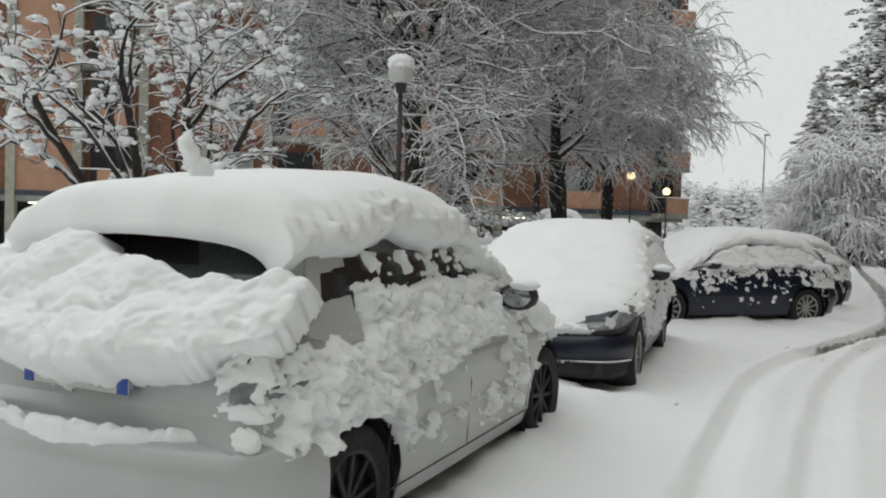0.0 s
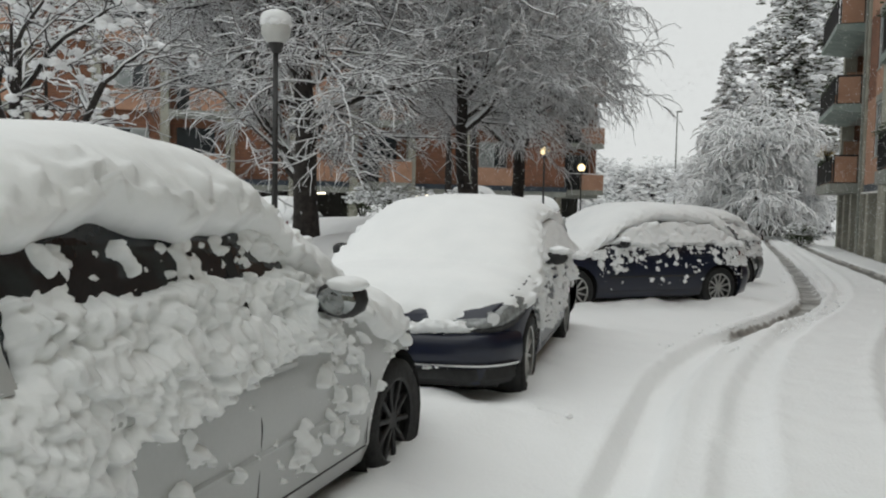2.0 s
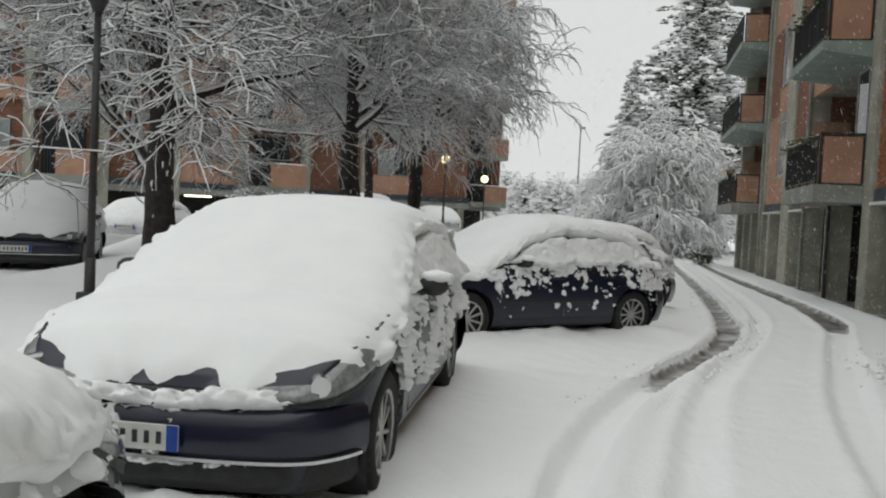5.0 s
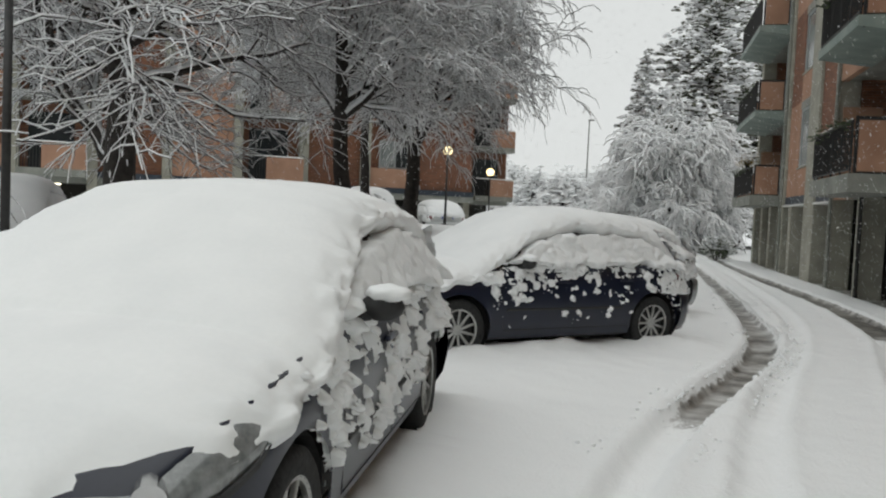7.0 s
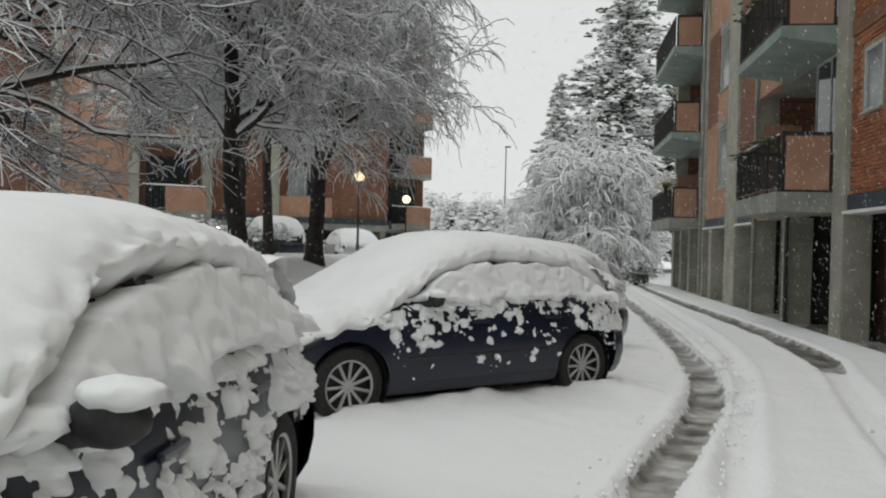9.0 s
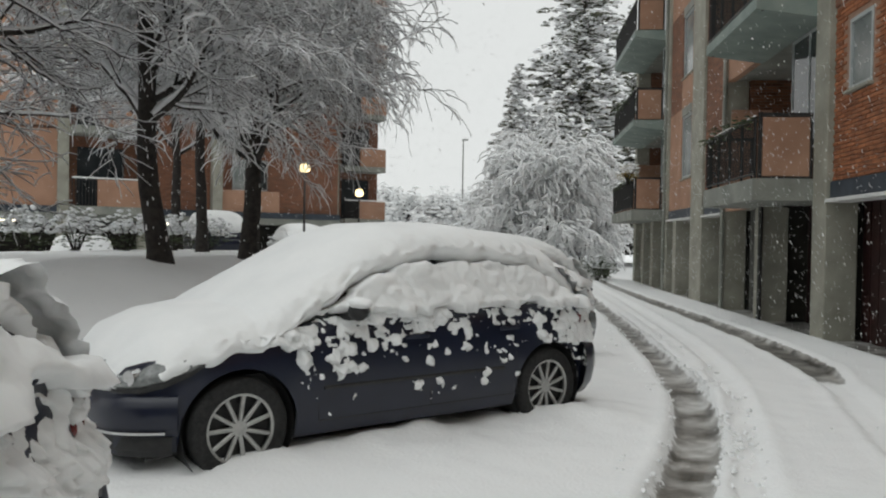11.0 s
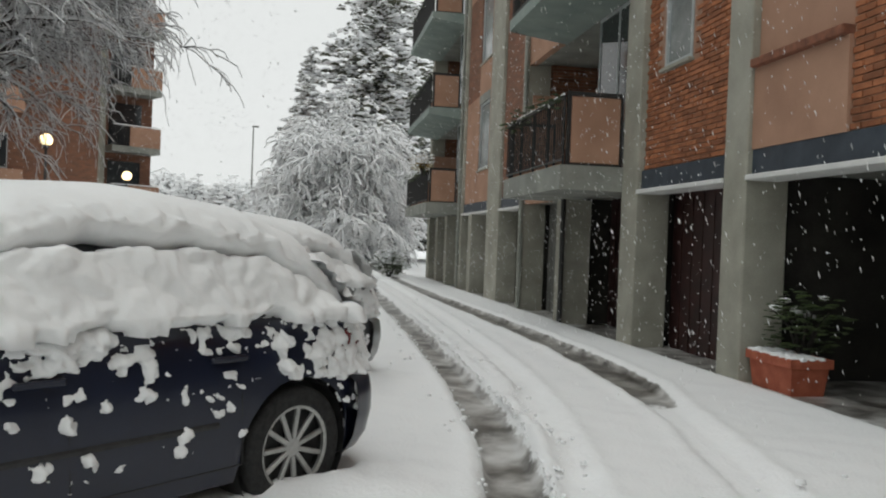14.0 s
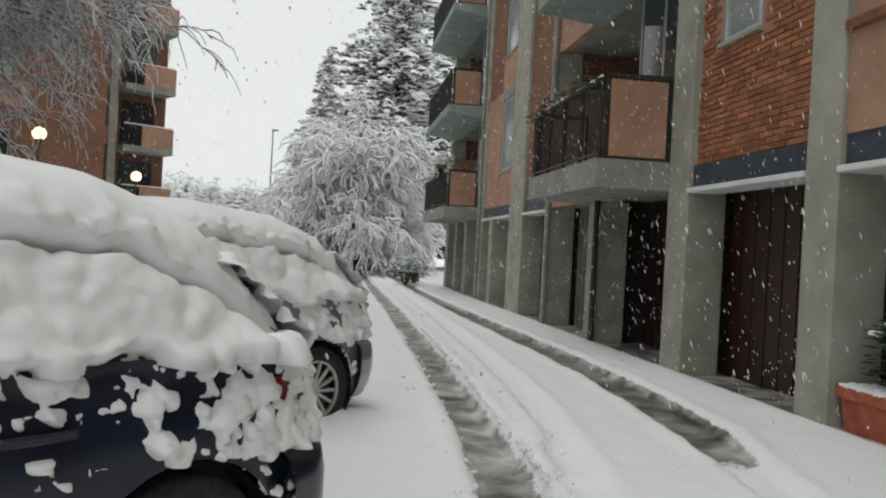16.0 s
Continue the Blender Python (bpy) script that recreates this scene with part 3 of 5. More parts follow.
# plain unseen wall behind the start, added to darken what faces south
south = thing("shade_wall_south", label="unseen plain wall added behind the start to cut light from the south", category="wall", kind="structure")
part("wall", block(-30, 4.4, -16.3, -16, -0.3, 9), CONCRETE, south)


# ---- the long building across the lawn, and its neighbour ----
def far_building(x, y, rz, l0, l1, z0, top, seed, label, lights, kinds=("brick", "window", "loggia", "brick", "render", "loggia")):
    b = thing("apartment_building", x, y, 0, rz, label, "building")
    rng = np.random.default_rng(seed)
    part("wall", block(l0, l1, 0.32, 10, z0, top), FARBRICK, b)
    # arcade back wall, its shade painted in by the near-black colour
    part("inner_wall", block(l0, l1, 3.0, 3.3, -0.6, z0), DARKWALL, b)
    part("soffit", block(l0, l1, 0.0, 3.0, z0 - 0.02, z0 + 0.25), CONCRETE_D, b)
    part("band", block(l0, l1, -0.03, 0.3, z0 + 0.25, z0 + 0.5), BAND, b)
    part("roof", block(l0 - 0.4, l1 + 0.4, -0.5, 10.4, top, top + 0.3), CONCRETE_D, b)
    bay, i, s = 2.9, 0, l0
    while s + bay <= l1 + 0.01:
        part("column", block(s, s + 0.4, -0.12, 0.3, -0.6, top), CONCRETE, b)
        kind = kinds[i % len(kinds)]
        for k in range(int((top - z0) / 3)):
            z = z0 + 0.5 + 3 * k
            a, c = s + 0.4, s + bay
            if kind == "render":
                part("rendered_panel", block(a, c, 0.02, 0.3, z, z + 2.9), SALMON, b)
            elif kind == "window":
                part("rendered_panel", block(a, c, 0.05, 0.3, z, z + 0.9), SALMON, b)
                w = part("window", block(a + 0.5, c - 0.5, 0.2, 0.28, z + 0.9, z + 2.2), FRAME, b)
                for q in (0, 1):
                    m0 = a + 0.56 + q * (c - a - 1.0) / 2
                    part("pane", block(m0, m0 + (c - a - 1.0) / 2 - 0.1, 0.17, 0.195, z + 0.97, z + 2.13), CURTAIN if rng.random() < 0.4 else GLASS, w)
            elif kind == "loggia":
                part("balcony_slab", block(a, c, -1.0, 0.3, z - 0.3, z), CONCRETE_D, b)
                part("balcony_panel", block(a + 0.9, c, -1.0, -0.94, z + 0.004, z + 1.0), SALMON, b)
                bm = bmesh.new()
                for q in range(8):
                    rod(bm, (a + 0.03 + q * 0.115, -0.97, z + 0.004), (a + 0.03 + q * 0.115, -0.97, z + 1.0), 0.014, seg=4)
                block(a, a + 0.9, -0.99, -0.95, z + 0.98, z + 1.02, bm=bm)
                tagged(part("railing", bm, IRON, b), kind="stuff")
                part("balcony_door", block(a + 0.3, c - 0.5, 0.25, 0.316, z + 0.02, z + 2.3), GLASS, b)
                part("slab_snow", block(a + 0.02, c - 0.02, -0.99, -0.9, z + 1.022, z + 1.08, 0.02), SNOW, b)
        if lights and i % 2 == 0:
            bm = bmesh.new()
            rod(bm, (s + 0.7, 0.9, z0 - 0.08), (s + 1.9, 0.9, z0 - 0.08), 0.035, seg=8)
            part("tube_light", bm, TUBE_ON, b, "lit fluorescent tube")
        s += bay
        i += 1
    return b


far_building(-24.5, 32.1, 35.2, -23.5, 19.9, 1.95, 14.2, 3, "long brick apartment building with salmon panels and a lit arcade", True)
far_building(-8.4, 55, 35.2, -14.6, 0.0, 2.0, 17.3, 5, "taller brick apartment building with stacked balconies", False, ("loggia", "window"))


# ---- parked cars under snow ----
def lathe(profile, seg, axis_y=True):
    """Turned form about the y axis from (radius, y) pairs."""
    v, f, n = [], [], len(profile)
    for i in range(seg):
        a = 2 * math.pi * i / seg
        v += [(r * math.cos(a), y, r * math.sin(a)) for r, y in profile]
    for i in range(seg):
        j = (i + 1) % seg
        f += [(i * n + k, i * n + k + 1, j * n + k + 1, j * n + k) for k in range(n - 1)]
    return v, f


def wheel_meshes(spokes, rim_mat):
    tv, tf = lathe([(0.21, -0.09), (0.285, -0.1), (0.31, -0.08), (0.315, 0.0), (0.31, 0.08), (0.285, 0.1), (0.21, 0.09), (0.205, 0.0), (0.21, -0.09)], 36)
    tyre = mesh_of("tyre", tv, tf, RUBBER, True)
    bm = bmesh.new()
    for prof in ([(0.2, -0.085), (0.215, -0.092), (0.222, -0.085), (0.205, -0.06), (0.2, -0.085)], [(0.0, -0.07), (0.045, -0.072), (0.055, -0.055), (0.05, -0.03)]):
        v, f = lathe(prof, 30)
        tmp = mesh_of("tmp", v, f, rim_mat)
        bm.from_mesh(tmp)
        bpy.data.meshes.remove(tmp)
    for i in range(spokes):
        a = 2 * math.pi * i / spokes
        own = block(0.04, 0.208, -0.074, -0.05, -0.013, 0.013, 0.005)
        bmesh.ops.transform(own, matrix=Matrix.Rotation(a, 4, "Y"), verts=own.verts)
        tmp = bpy.data.meshes.new("tmp")
        own.to_mesh(tmp)
        own.free()
        bm.from_mesh(tmp)
        bpy.data.meshes.remove(tmp)
    rim = bpy.data.meshes.new("rim")
    bm.to_mesh(rim)
    bm.free()
    rim.materials.append(rim_mat)
    dv, df = lathe([(0.0, -0.03), (0.205, -0.03), (0.205, 0.05), (0.0, 0.05)], 24)
    return tyre, rim, mesh_of("brake_disc", dv, df, PLASTIC)


class CarShape:
    """Side view and plan of a car: x forward from the middle of the wheelbase, y left, z up from the road."""

    def __init__(self, rear, front, half, base, low, high, roofw=0.58, nose=0.7):
        self.nose = nose
        self.rear, self.front, self.half, self.base = rear, front, half, base
        self.low, self.high, self.roofw = np.array(low), np.array(high), roofw
        self.hub = base / 2

    def belt(self, x):
        return np.interp(x, self.low[:, 0], self.low[:, 1])

    def roof(self, x):
        return np.interp(x, self.high[:, 0], self.high[:, 1])

    def top(self, x):
        return np.maximum(self.belt(x), self.roof(x) * (x > self.high[0, 0]) * (x < self.high[-1, 0]))

    def plan(self, x):
        u = np.clip((x - (self.front - 0.6)) / 0.6, 0, 1) * self.nose + np.clip(((self.rear + 0.5) - x) / 0.5, 0, 1) * 0.58
        return self.half * np.sqrt(1 - u * u)

    def side(self, x, z):
        """Half width of the shell at x and height z, cabin included."""
        b = self.belt(x)
        t = np.clip((z - 0.2) / max(b - 0.2, 0.1), 0, 1)
        w = self.plan(x) * np.interp(t, [0, 0.12, 0.45, 0.75, 1.0], [0.94, 0.985, 1.0, 0.985, 0.93])
        if z > b:
            r = max(self.roof(x), b + 0.02)
            w = np.interp(z, [b, r], [self.plan(x) * 0.9, self.roofw])
        return w


def body_mesh(s, paint):
    xs = np.unique(np.concatenate([np.linspace(s.rear, s.front, 46), *[h + 0.365 * np.cos(np.linspace(0, np.pi, 17)) for h in (-s.hub, s.hub)]]))
    rows, cols = [], 9
    for x in xs:
        zb = 0.2
        for h in (-s.hub, s.hub):
            if abs(x - h) < 0.365:
                zb = max(zb, 0.3 + math.sqrt(0.365 ** 2 - (x - h) ** 2))
        b = float(s.belt(x))
        zs = np.linspace(min(zb, b - 0.03), b, cols)
        half = [(x, float(s.side(x, z)), z) for z in zs]
        w = half[-1][1]
        half += [(x, w * q, b + 0.035 * (1 - q * q)) for q in (0.93, 0.8, 0.5, 0.0)]
        rows.append(half + [(p[0], -p[1], p[2]) for p in half[-2::-1]])
    n = len(rows[0])
    v = [p for r in rows for p in r]
    f = [(i * n + j, (i + 1) * n + j, (i + 1) * n + j + 1, i * n + j + 1) for i in range(len(rows) - 1) for j in range(n - 1)]
    for r, flip in ((0, False), (len(rows) - 1, True)):
        for k in range((n - 1) // 2):
            q = (r * n + k, r * n + k + 1, r * n + n - 2 - k, r * n + n - 1 - k)
            if len(set(q)) == 4:
                f.append(q if not flip else q[::-1])
            else:
                f.append(tuple(dict.fromkeys(q)))
    return mesh_of("body", v, f, paint, True)


def cabin_mesh(s):
    xs = np.linspace(s.high[0, 0], s.high[-1, 0], 26)
    v, f = [], []
    for x in xs:
        b, r = float(s.belt(x)), max(float(s.roof(x)), float(s.belt(x)) + 0.01)
        k = min(1, (r - b) / 0.35)
        w0 = float(s.plan(x)) * 0.9
        w1 = w0 + (s.roofw - w0) * k
        v += [(x, w0, b - 0.03), (x, (w0 + w1) / 2 + 0.02, (b + r) / 2), (x, w1, r - 0.03 * k), (x, w1 * 0.6, r + 0.008 * k), (x, 0, r + 0.02 * k), (x, -w1 * 0.6, r + 0.008 * k), (x, -w1, r - 0.03 * k), (x, -(w0 + w1) / 2 - 0.02, (b + r) / 2), (x, -w0, b - 0.03)]
    n = 9
    f = [(i * n + j, (i + 1) * n + j, (i + 1) * n + j + 1, i * n + j + 1) for i in range(len(xs) - 1) for j in range(n - 1)]
    return mesh_of("windows", v, f, GLASS, True)


def snow_slab(h, s, xa, xb, wf, thick, rng, least=0.0, nx=110, ny=44, edge=5):
    """A pillow of snow lying on the car's top from xa to xb, wf its half width along the way; its rim is ragged and hangs a little."""
    tops, bots = [], []
    seed = rng.uniform(0, 50)
    for i in range(nx + 1):
        u = -1 + 2 * i / nx
        x = xa + (xb - xa) * i / nx
        base = max(float(s.top(min(max(x, s.rear), s.front))), least if x < 0 else 0)
        w = float(wf(x))
        endr = (1 - abs(u) ** 14) ** 0.5
        rag = [0.07 * noise.noise((x * 2.5 + seed, 9, k)) + 0.03 * noise.noise((x * 7 + seed, 4, k)) for k in (0, 5)]
        for j in range(ny + 1):
            q = math.sin(math.pi / 2 * (-1 + 2 * j / ny))
            g = noise.noise((x * 2.0 + seed, q * 1.6, 0)) * 0.3 + noise.noise((x * 6 + seed, q * 5, 5)) * 0.07
            rim = abs(q) ** 8
            t = thick * max(0.0, (1 - abs(q) ** edge) ** 0.5 * endr) * (1 + 0.22 * g)
            th = 14 * j / ny
            lump = rim * (0.05 * abs(noise.noise((x * 9 + seed, th, 2))) + 0.035 * abs(noise.noise((x * 22, th * 2.5, seed))))
            y = q * w * (1 + rag[q > 0] * abs(q) ** 3)
            z = base - 0.05 * q * q - (0.05 + rag[q > 0] * 0.9) * rim
            z -= 0.03 * max(0.0, u) ** 14 * (1 + 1.2 * noise.noise((q * 3, seed, 8)))
            end = abs(u) ** 10 * math.copysign(1, u) * (0.07 * noise.noise((q * 2.2, seed, u)) + 0.035 * noise.noise((q * 7, seed, 3)))
            tops.append((x + end, y + math.copysign(lump, q), z + t + lump))
            bots.append((x + end * 0.8, y * 0.9, z - 0.05 - 0.02 * rim))
    m = ny + 1
    N = (nx + 1) * m
    f = []
    for i in range(nx):
        for j in range(ny):
            a = i * m + j
            f += [(a + 1, a + m + 1, a + m, a), (N + a + m, N + a + m + 1, N + a + 1, N + a)]
    for i in range(nx):
        a, b = i * m, i * m + ny
        f += [(a + m, N + a + m, N + a, a), (N + b, N + b + m, b + m, b)]
    for j in range(ny):
        a, b = j, nx * m + j
        f += [(N + a, N + a + 1, a + 1, a), (b + 1, N + b + 1, N + b, b)]
    h.add(np.array(tops + bots), f)


def soft(x, z, x0, x1, z0, z1, s=0.05):
    """1 inside a box, fading over its edges."""
    if x < x0 - s or x > x1 + s or z < z0 - s or z > z1 + s:
        return 0.0
    return step(x0 - s, x0 + s, x) * (1 - step(x1 - s, x1 + s, x)) * step(z0 - s, z0 + s, z) * (1 - step(z1 - s, z1 + s, z))


def snow_shell(h, place, A, B, thick, cover, seed, grain=1.0, form=None, sag=0.2):
    """Crumbly snow stuck to a surface: place(a, b) gives a point and the way out of it; cover(a, b) how surely snow lies there."""
    v, m = [], []
    for a in A:
        for b in B:
            p, n = place(a, b)
            c = cover(a, b)
            if c <= 0.01:
                v.append((p[0] - n[0] * 0.03, p[1] - n[1] * 0.03, p[2] - n[2] * 0.03))
                m.append(0)
                continue
            x, y, z = p[0] + seed, p[1], p[2]
            g = grain
            low = 0.34 * noise.noise((x * 3.2, y * 3.2, z * 3.6))
            if form:
                b1 = abs(noise.noise((x * 8 * g, y * 8 * g, z * 8 * g)))
                b2 = abs(noise.noise((x * 19 * g + 7, y * 19 * g, z * 19 * g)))
                b3 = abs(noise.noise((x * 43 * g + 3, y * 43 * g, z * 43 * g)))
                e = c + low + 0.55 * (b1 - 0.22) + 0.42 * (b2 - 0.22) + 0.2 * (b3 - 0.22) - 0.46
                k = min(1.0, max(e, 0.0) / 0.3)
                k = math.sqrt(k * (2 - k))
                o = -0.03 + 0.04 * k + thick * k * (form[0] + form[1] * b1 + form[2] * b2 + form[3] * b3)
            else:
                wx, wz = 0.022 * noise.noise((x * 14, y * 14, z * 14)), 0.022 * noise.noise((x * 14 + 40, y * 14, z * 14))
                g1, g2 = 10.0 * g, 23.0 * g
                d1, c1 = noise.voronoi(((x + wx) * g1, y * g1, (z + wz) * g1))
                d2, c2 = noise.voronoi(((x + wx) * g2, y * g2, (z + wz) * g2))
                q1, q2 = c1[0] / g1, c2[0] / g2
                own = 0.4 * noise.noise(q1 * 17.0) + 0.26 * noise.noise(q2 * 31.0)
                crumb = noise.noise((x * 60, y * 60, z * 60))
                bed = step(0.56, 0.84, c + low + 0.22 * noise.noise((x * 11, y * 11, z * 10)) + 0.06 * crumb)
                big = step(0.42, 0.56, c + low + own) * math.sqrt(max(0.0, 1 - (d1[0] / 0.7) ** 2))
                small = step(0.38, 0.53, c + low + own) * math.sqrt(max(0.0, 1 - (d2[0] / 0.72) ** 2))
                size = 0.35 + 1.1 * abs(noise.noise(q1 * 23.0))
                k = max(bed, min(1.0, 1.6 * big), min(1.0, 1.4 * small))
                o = -0.03 + 0.036 * k + thick * (0.3 * bed + 0.75 * size * big + 0.42 * small * (0.4 + bed) + 0.07 * crumb * k)
            v.append((p[0] + n[0] * o, p[1] + n[1] * o, p[2] + n[2] * o - sag * max(o, 0.0)))
            m.append(k)
    nb, f = len(B), []
    for i in range(len(A) - 1):
        for j in range(nb - 1):
            q = (i * nb + j, (i + 1) * nb + j, (i + 1) * nb + j + 1, i * nb + j + 1)
            if m[q[0]] + m[q[1]] + m[q[2]] + m[q[3]] > 0.02:
                f.append(q)
    h.add(np.array(v), f)


def flank(s, sign):
    def place(x, z):
        up = 0.35 if z > float(s.belt(x)) else 0.0
        return (x, sign * float(s.side(x, z)), z), (0.0, sign * (1 - 0.1 * up), up)
    return place


def snow_object(h, top, place, label):
    """Smooth deep snow on top, crumbly snow that clings to the flanks."""
    cover = new("snow_cover")
    cover.matrix_basis = place
    tagged(cover, label, "snow")
    part("top_snow", top.mesh("top_snow", SNOW), None, cover, "smooth deep snow")
    ob = part("clinging_snow", h.mesh("clinging_snow", SNOW_WET), None, cover, "crumbly clumps of snow")
    md = ob.modifiers.new("settle", "SMOOTH")
    md.factor, md.iterations = 0.5, 2
    return cover


def strip(s, sign, pts, width, mat_bm, off=0.004):
    """A thin line on the flank through (x, z) points: seams and mouldings."""
    for (xa, za), (xb, zb) in zip(pts, pts[1:]):
        a = (xa, sign * (float(s.side(xa, za)) + off), za)
        b = (xb, sign * (float(s.side(xb, zb)) + off), zb)
        rod(mat_bm, a, b, width, seg=5)


def bumper(path, profile):
    """A moulding swept along a plan line: profile gives how far out and how high each of its lines lies."""
    p = np.array(path, float)
    t = np.gradient(p, axis=0)
    nrm = np.stack([t[:, 1], -t[:, 0]], -1)
    nrm /= np.linalg.norm(nrm, axis=1)[:, None]
    if (nrm[len(p) // 2][0] > 0) != (p[len(p) // 2][0] > 0):
        nrm = -nrm
    bm = bmesh.new()
    rows = [[bm.verts.new((*(q + n * o), z)) for o, z in profile] for q, n in zip(p, nrm)]
    for a, b in zip(rows, rows[1:]):
        for i in range(len(profile) - 1):
            bm.faces.new((a[i], b[i], b[i + 1], a[i + 1]))
    bmesh.ops.recalc_face_normals(bm, faces=bm.faces)
    return bm


def curve_line(pts, n=24):
    """A rounded plan line through pts, mirrored across the car's middle."""
    pts = np.array([(x, y) for x, y in pts] + [(x, -y) for x, y in pts[-2::-1]], float)
    for _ in range(3):
        q = [pts[0]]
        for a, b in zip(pts, pts[1:]):
            q += [a * 0.75 + b * 0.25, a * 0.25 + b * 0.75]
        pts = np.array(q + [pts[-1]])
    return pts


def headlamp(s, sign, v0, v1, out):
    """A lamp glass that sweeps round the front corner; v0 to v1 is the share of its height, out how far it stands proud."""
    fx = s.front
    stations = np.array([(fx - 0.5, s.plan(fx - 0.5) - 0.01, 0.75, 0.8), (fx - 0.36, s.plan(fx - 0.36) + 0.004, 0.665, 0.795), (fx - 0.22, s.plan(fx - 0.22) + 0.012, 0.605, 0.765),
                         (fx - 0.11, s.plan(fx - 0.11) + 0.012, 0.575, 0.72), (fx - 0.02, s.plan(fx - 0.02) - 0.03, 0.565, 0.66), (fx + 0.022, 0.43, 0.575, 0.63)])
    bm, rows = bmesh.new(), []
    for u in np.linspace(0, 5, 21):
        x, y, zl, zh = [np.interp(u, range(6), stations[:, k]) for k in range(4)]
        ahead = min(1.0, u / 4)
        row = []
        for v in np.linspace(v0, v1, 7):
            o = 0.02 * math.sin(math.pi * min(max(v, 0), 1)) - 0.07 * v * v + out
            row.append(bm.verts.new((x + o * ahead * 1.4, sign * (y + o * (1 - 0.6 * ahead)), zl + (zh - zl) * v)))
        rows.append(row)
    for a, b in zip(rows, rows[1:]):
        for i in range(6):
            bm.faces.new((a[i], b[i], b[i + 1], a[i + 1]))
    bmesh.ops.recalc_face_normals(bm, faces=bm.faces)
    return bm


def build_car(place, s, paint, label, spokes, rim_mat, detail):
    car = new("car")
    car.matrix_basis = place
    tagged(car, label, "car")
    body = part("body", body_mesh(s, paint), None, car)
    # dark wheel housings and underside
    part("underside", block(s.rear + 0.15, s.front - 0.15, -s.half * 0.8, s.half * 0.8, 0.16, 0.6), PLASTIC, car, "black underside")
    part("cabin_glass", cabin_mesh(s), None, car, "dark glass")
    xr = [x for x in np.linspace(s.high[0, 0], s.high[-1, 0], 60) if s.roof(x) > s.high[:, 1].max() - 0.1]
    bm = bmesh.new()
    g = []
    for x in np.linspace(xr[0], xr[-1], 12):
        r = float(s.roof(x))
        g.append([bm.verts.new((x, q * (s.roofw + 0.01), r + 0.03 - 0.05 * q ** 4)) for q in np.linspace(-1, 1, 11)])
    for a, b in zip(g, g[1:]):
        for i in range(10):
            bm.faces.new((a[i], b[i], b[i + 1], a[i + 1]))
    part("roof", bm, paint, car, smooth=True)
    for sign in (-1, 1):
        bm = bmesh.new()
        strip(s, sign, [(s.high[-1, 0] - 0.05, float(s.belt(s.high[-1, 0] - 0.05)) + 0.02), (xr[-1] + 0.05, float(s.roof(xr[-1] + 0.05)) - 0.04)], 0.03, bm)
        part("pillar", bm, PLASTIC, car)
        bm = bmesh.new()
        strip(s, sign, [(-0.1, float(s.belt(-0.1))), (-0.13, float(s.roof(-0.13)) - 0.03)], 0.03, bm, -0.01)
        part("pillar", bm, PLASTIC, car)
        bm = bmesh.new()
        xc = s.high[1, 0] - 0.05
        strip(s, sign, [(xc - 0.02, float(s.belt(xc))), (xc + 0.12, float(s.roof(xc + 0.1)) - 0.05)], 0.06, bm, -0.035)
        part("rear_pillar", bm, paint, car)
        bm = bmesh.new()
        for x0 in (0.78, -0.12, -0.95):
            strip(s, sign, [(x0, 0.3), (x0 + 0.02, 0.6), (x0, float(s.belt(x0)))], 0.004, bm, 0.0)
        strip(s, sign, [(0.78, 0.29), (-0.95, 0.29)], 0.004, bm, 0.0)
        part("door_seam", bm, PLASTIC, body, "dark door gap")
        for x0 in (0.02, -0.85):
            zz = float(s.belt(x0)) - 0.16
            y = sign * (float(s.side(x0, zz)) + 0.02)
            part("door_handle", block(x0 - 0.1, x0 + 0.1, y - 0.014, y + 0.014, zz - 0.014, zz + 0.014, 0.008), paint, body)
        bm = bmesh.new()
        strip(s, sign, [(x, 0.5) for x in np.linspace(-0.8, 0.75, 6)], 0.014, bm, 0.0)
        part("side_moulding", bm, PLASTIC if paint is not PAINT_W else paint, body)
        mx = s.high[-1, 0] - (0.5 if s is CITY else 0.6)
        ms = 1.0 if s is CITY else 0.8
        my, mz = float(s.side(mx, float(s.belt(mx)))), float(s.belt(mx)) + 0.06
        bm = bmesh.new()
        ball(bm, (mx, sign * (my + 0.13), mz), 0.1 * ms, 2, (0.75, 1.15, 0.8))
        rod(bm, (mx + 0.02, sign * (my - 0.04), mz - 0.05), (mx, sign * (my + 0.08), mz - 0.03), 0.03, seg=8)
        m = part("wing_mirror", bm, PLASTIC, car, smooth=True)
        bm = bmesh.new()
        ball(bm, (mx - 0.058 * ms, sign * (my + 0.135), mz), 0.078 * ms, 2, (0.3, 1.1, 0.75))
        part("mirror_glass", bm, MIRROR, m, smooth=True)
        if s is CITY:
            bm, rows = bmesh.new(), []
            for x in np.linspace(-1.6, -1.08, 9):
                b0, r0 = float(s.belt(x)) - 0.02, float(s.roof(x)) - 0.015
                rows.append([bm.verts.new((x, sign * (float(s.side(x, z)) + 0.012), z)) for z in np.linspace(b0, r0, 6)])
            for a, b in zip(rows, rows[1:]):
                for i in range(5):
                    bm.faces.new((a[i], b[i], b[i + 1], a[i + 1]))
            bmesh.ops.recalc_face_normals(bm, faces=bm.faces)
            part("quarter_panel", bm, paint, car, smooth=True)
    if s is CITY:
        part("high_brake_light", block(-1.455, -1.3, -0.2, 0.2, 1.315, 1.343, 0.008), REDLENS, car, "dark red strip lamp")
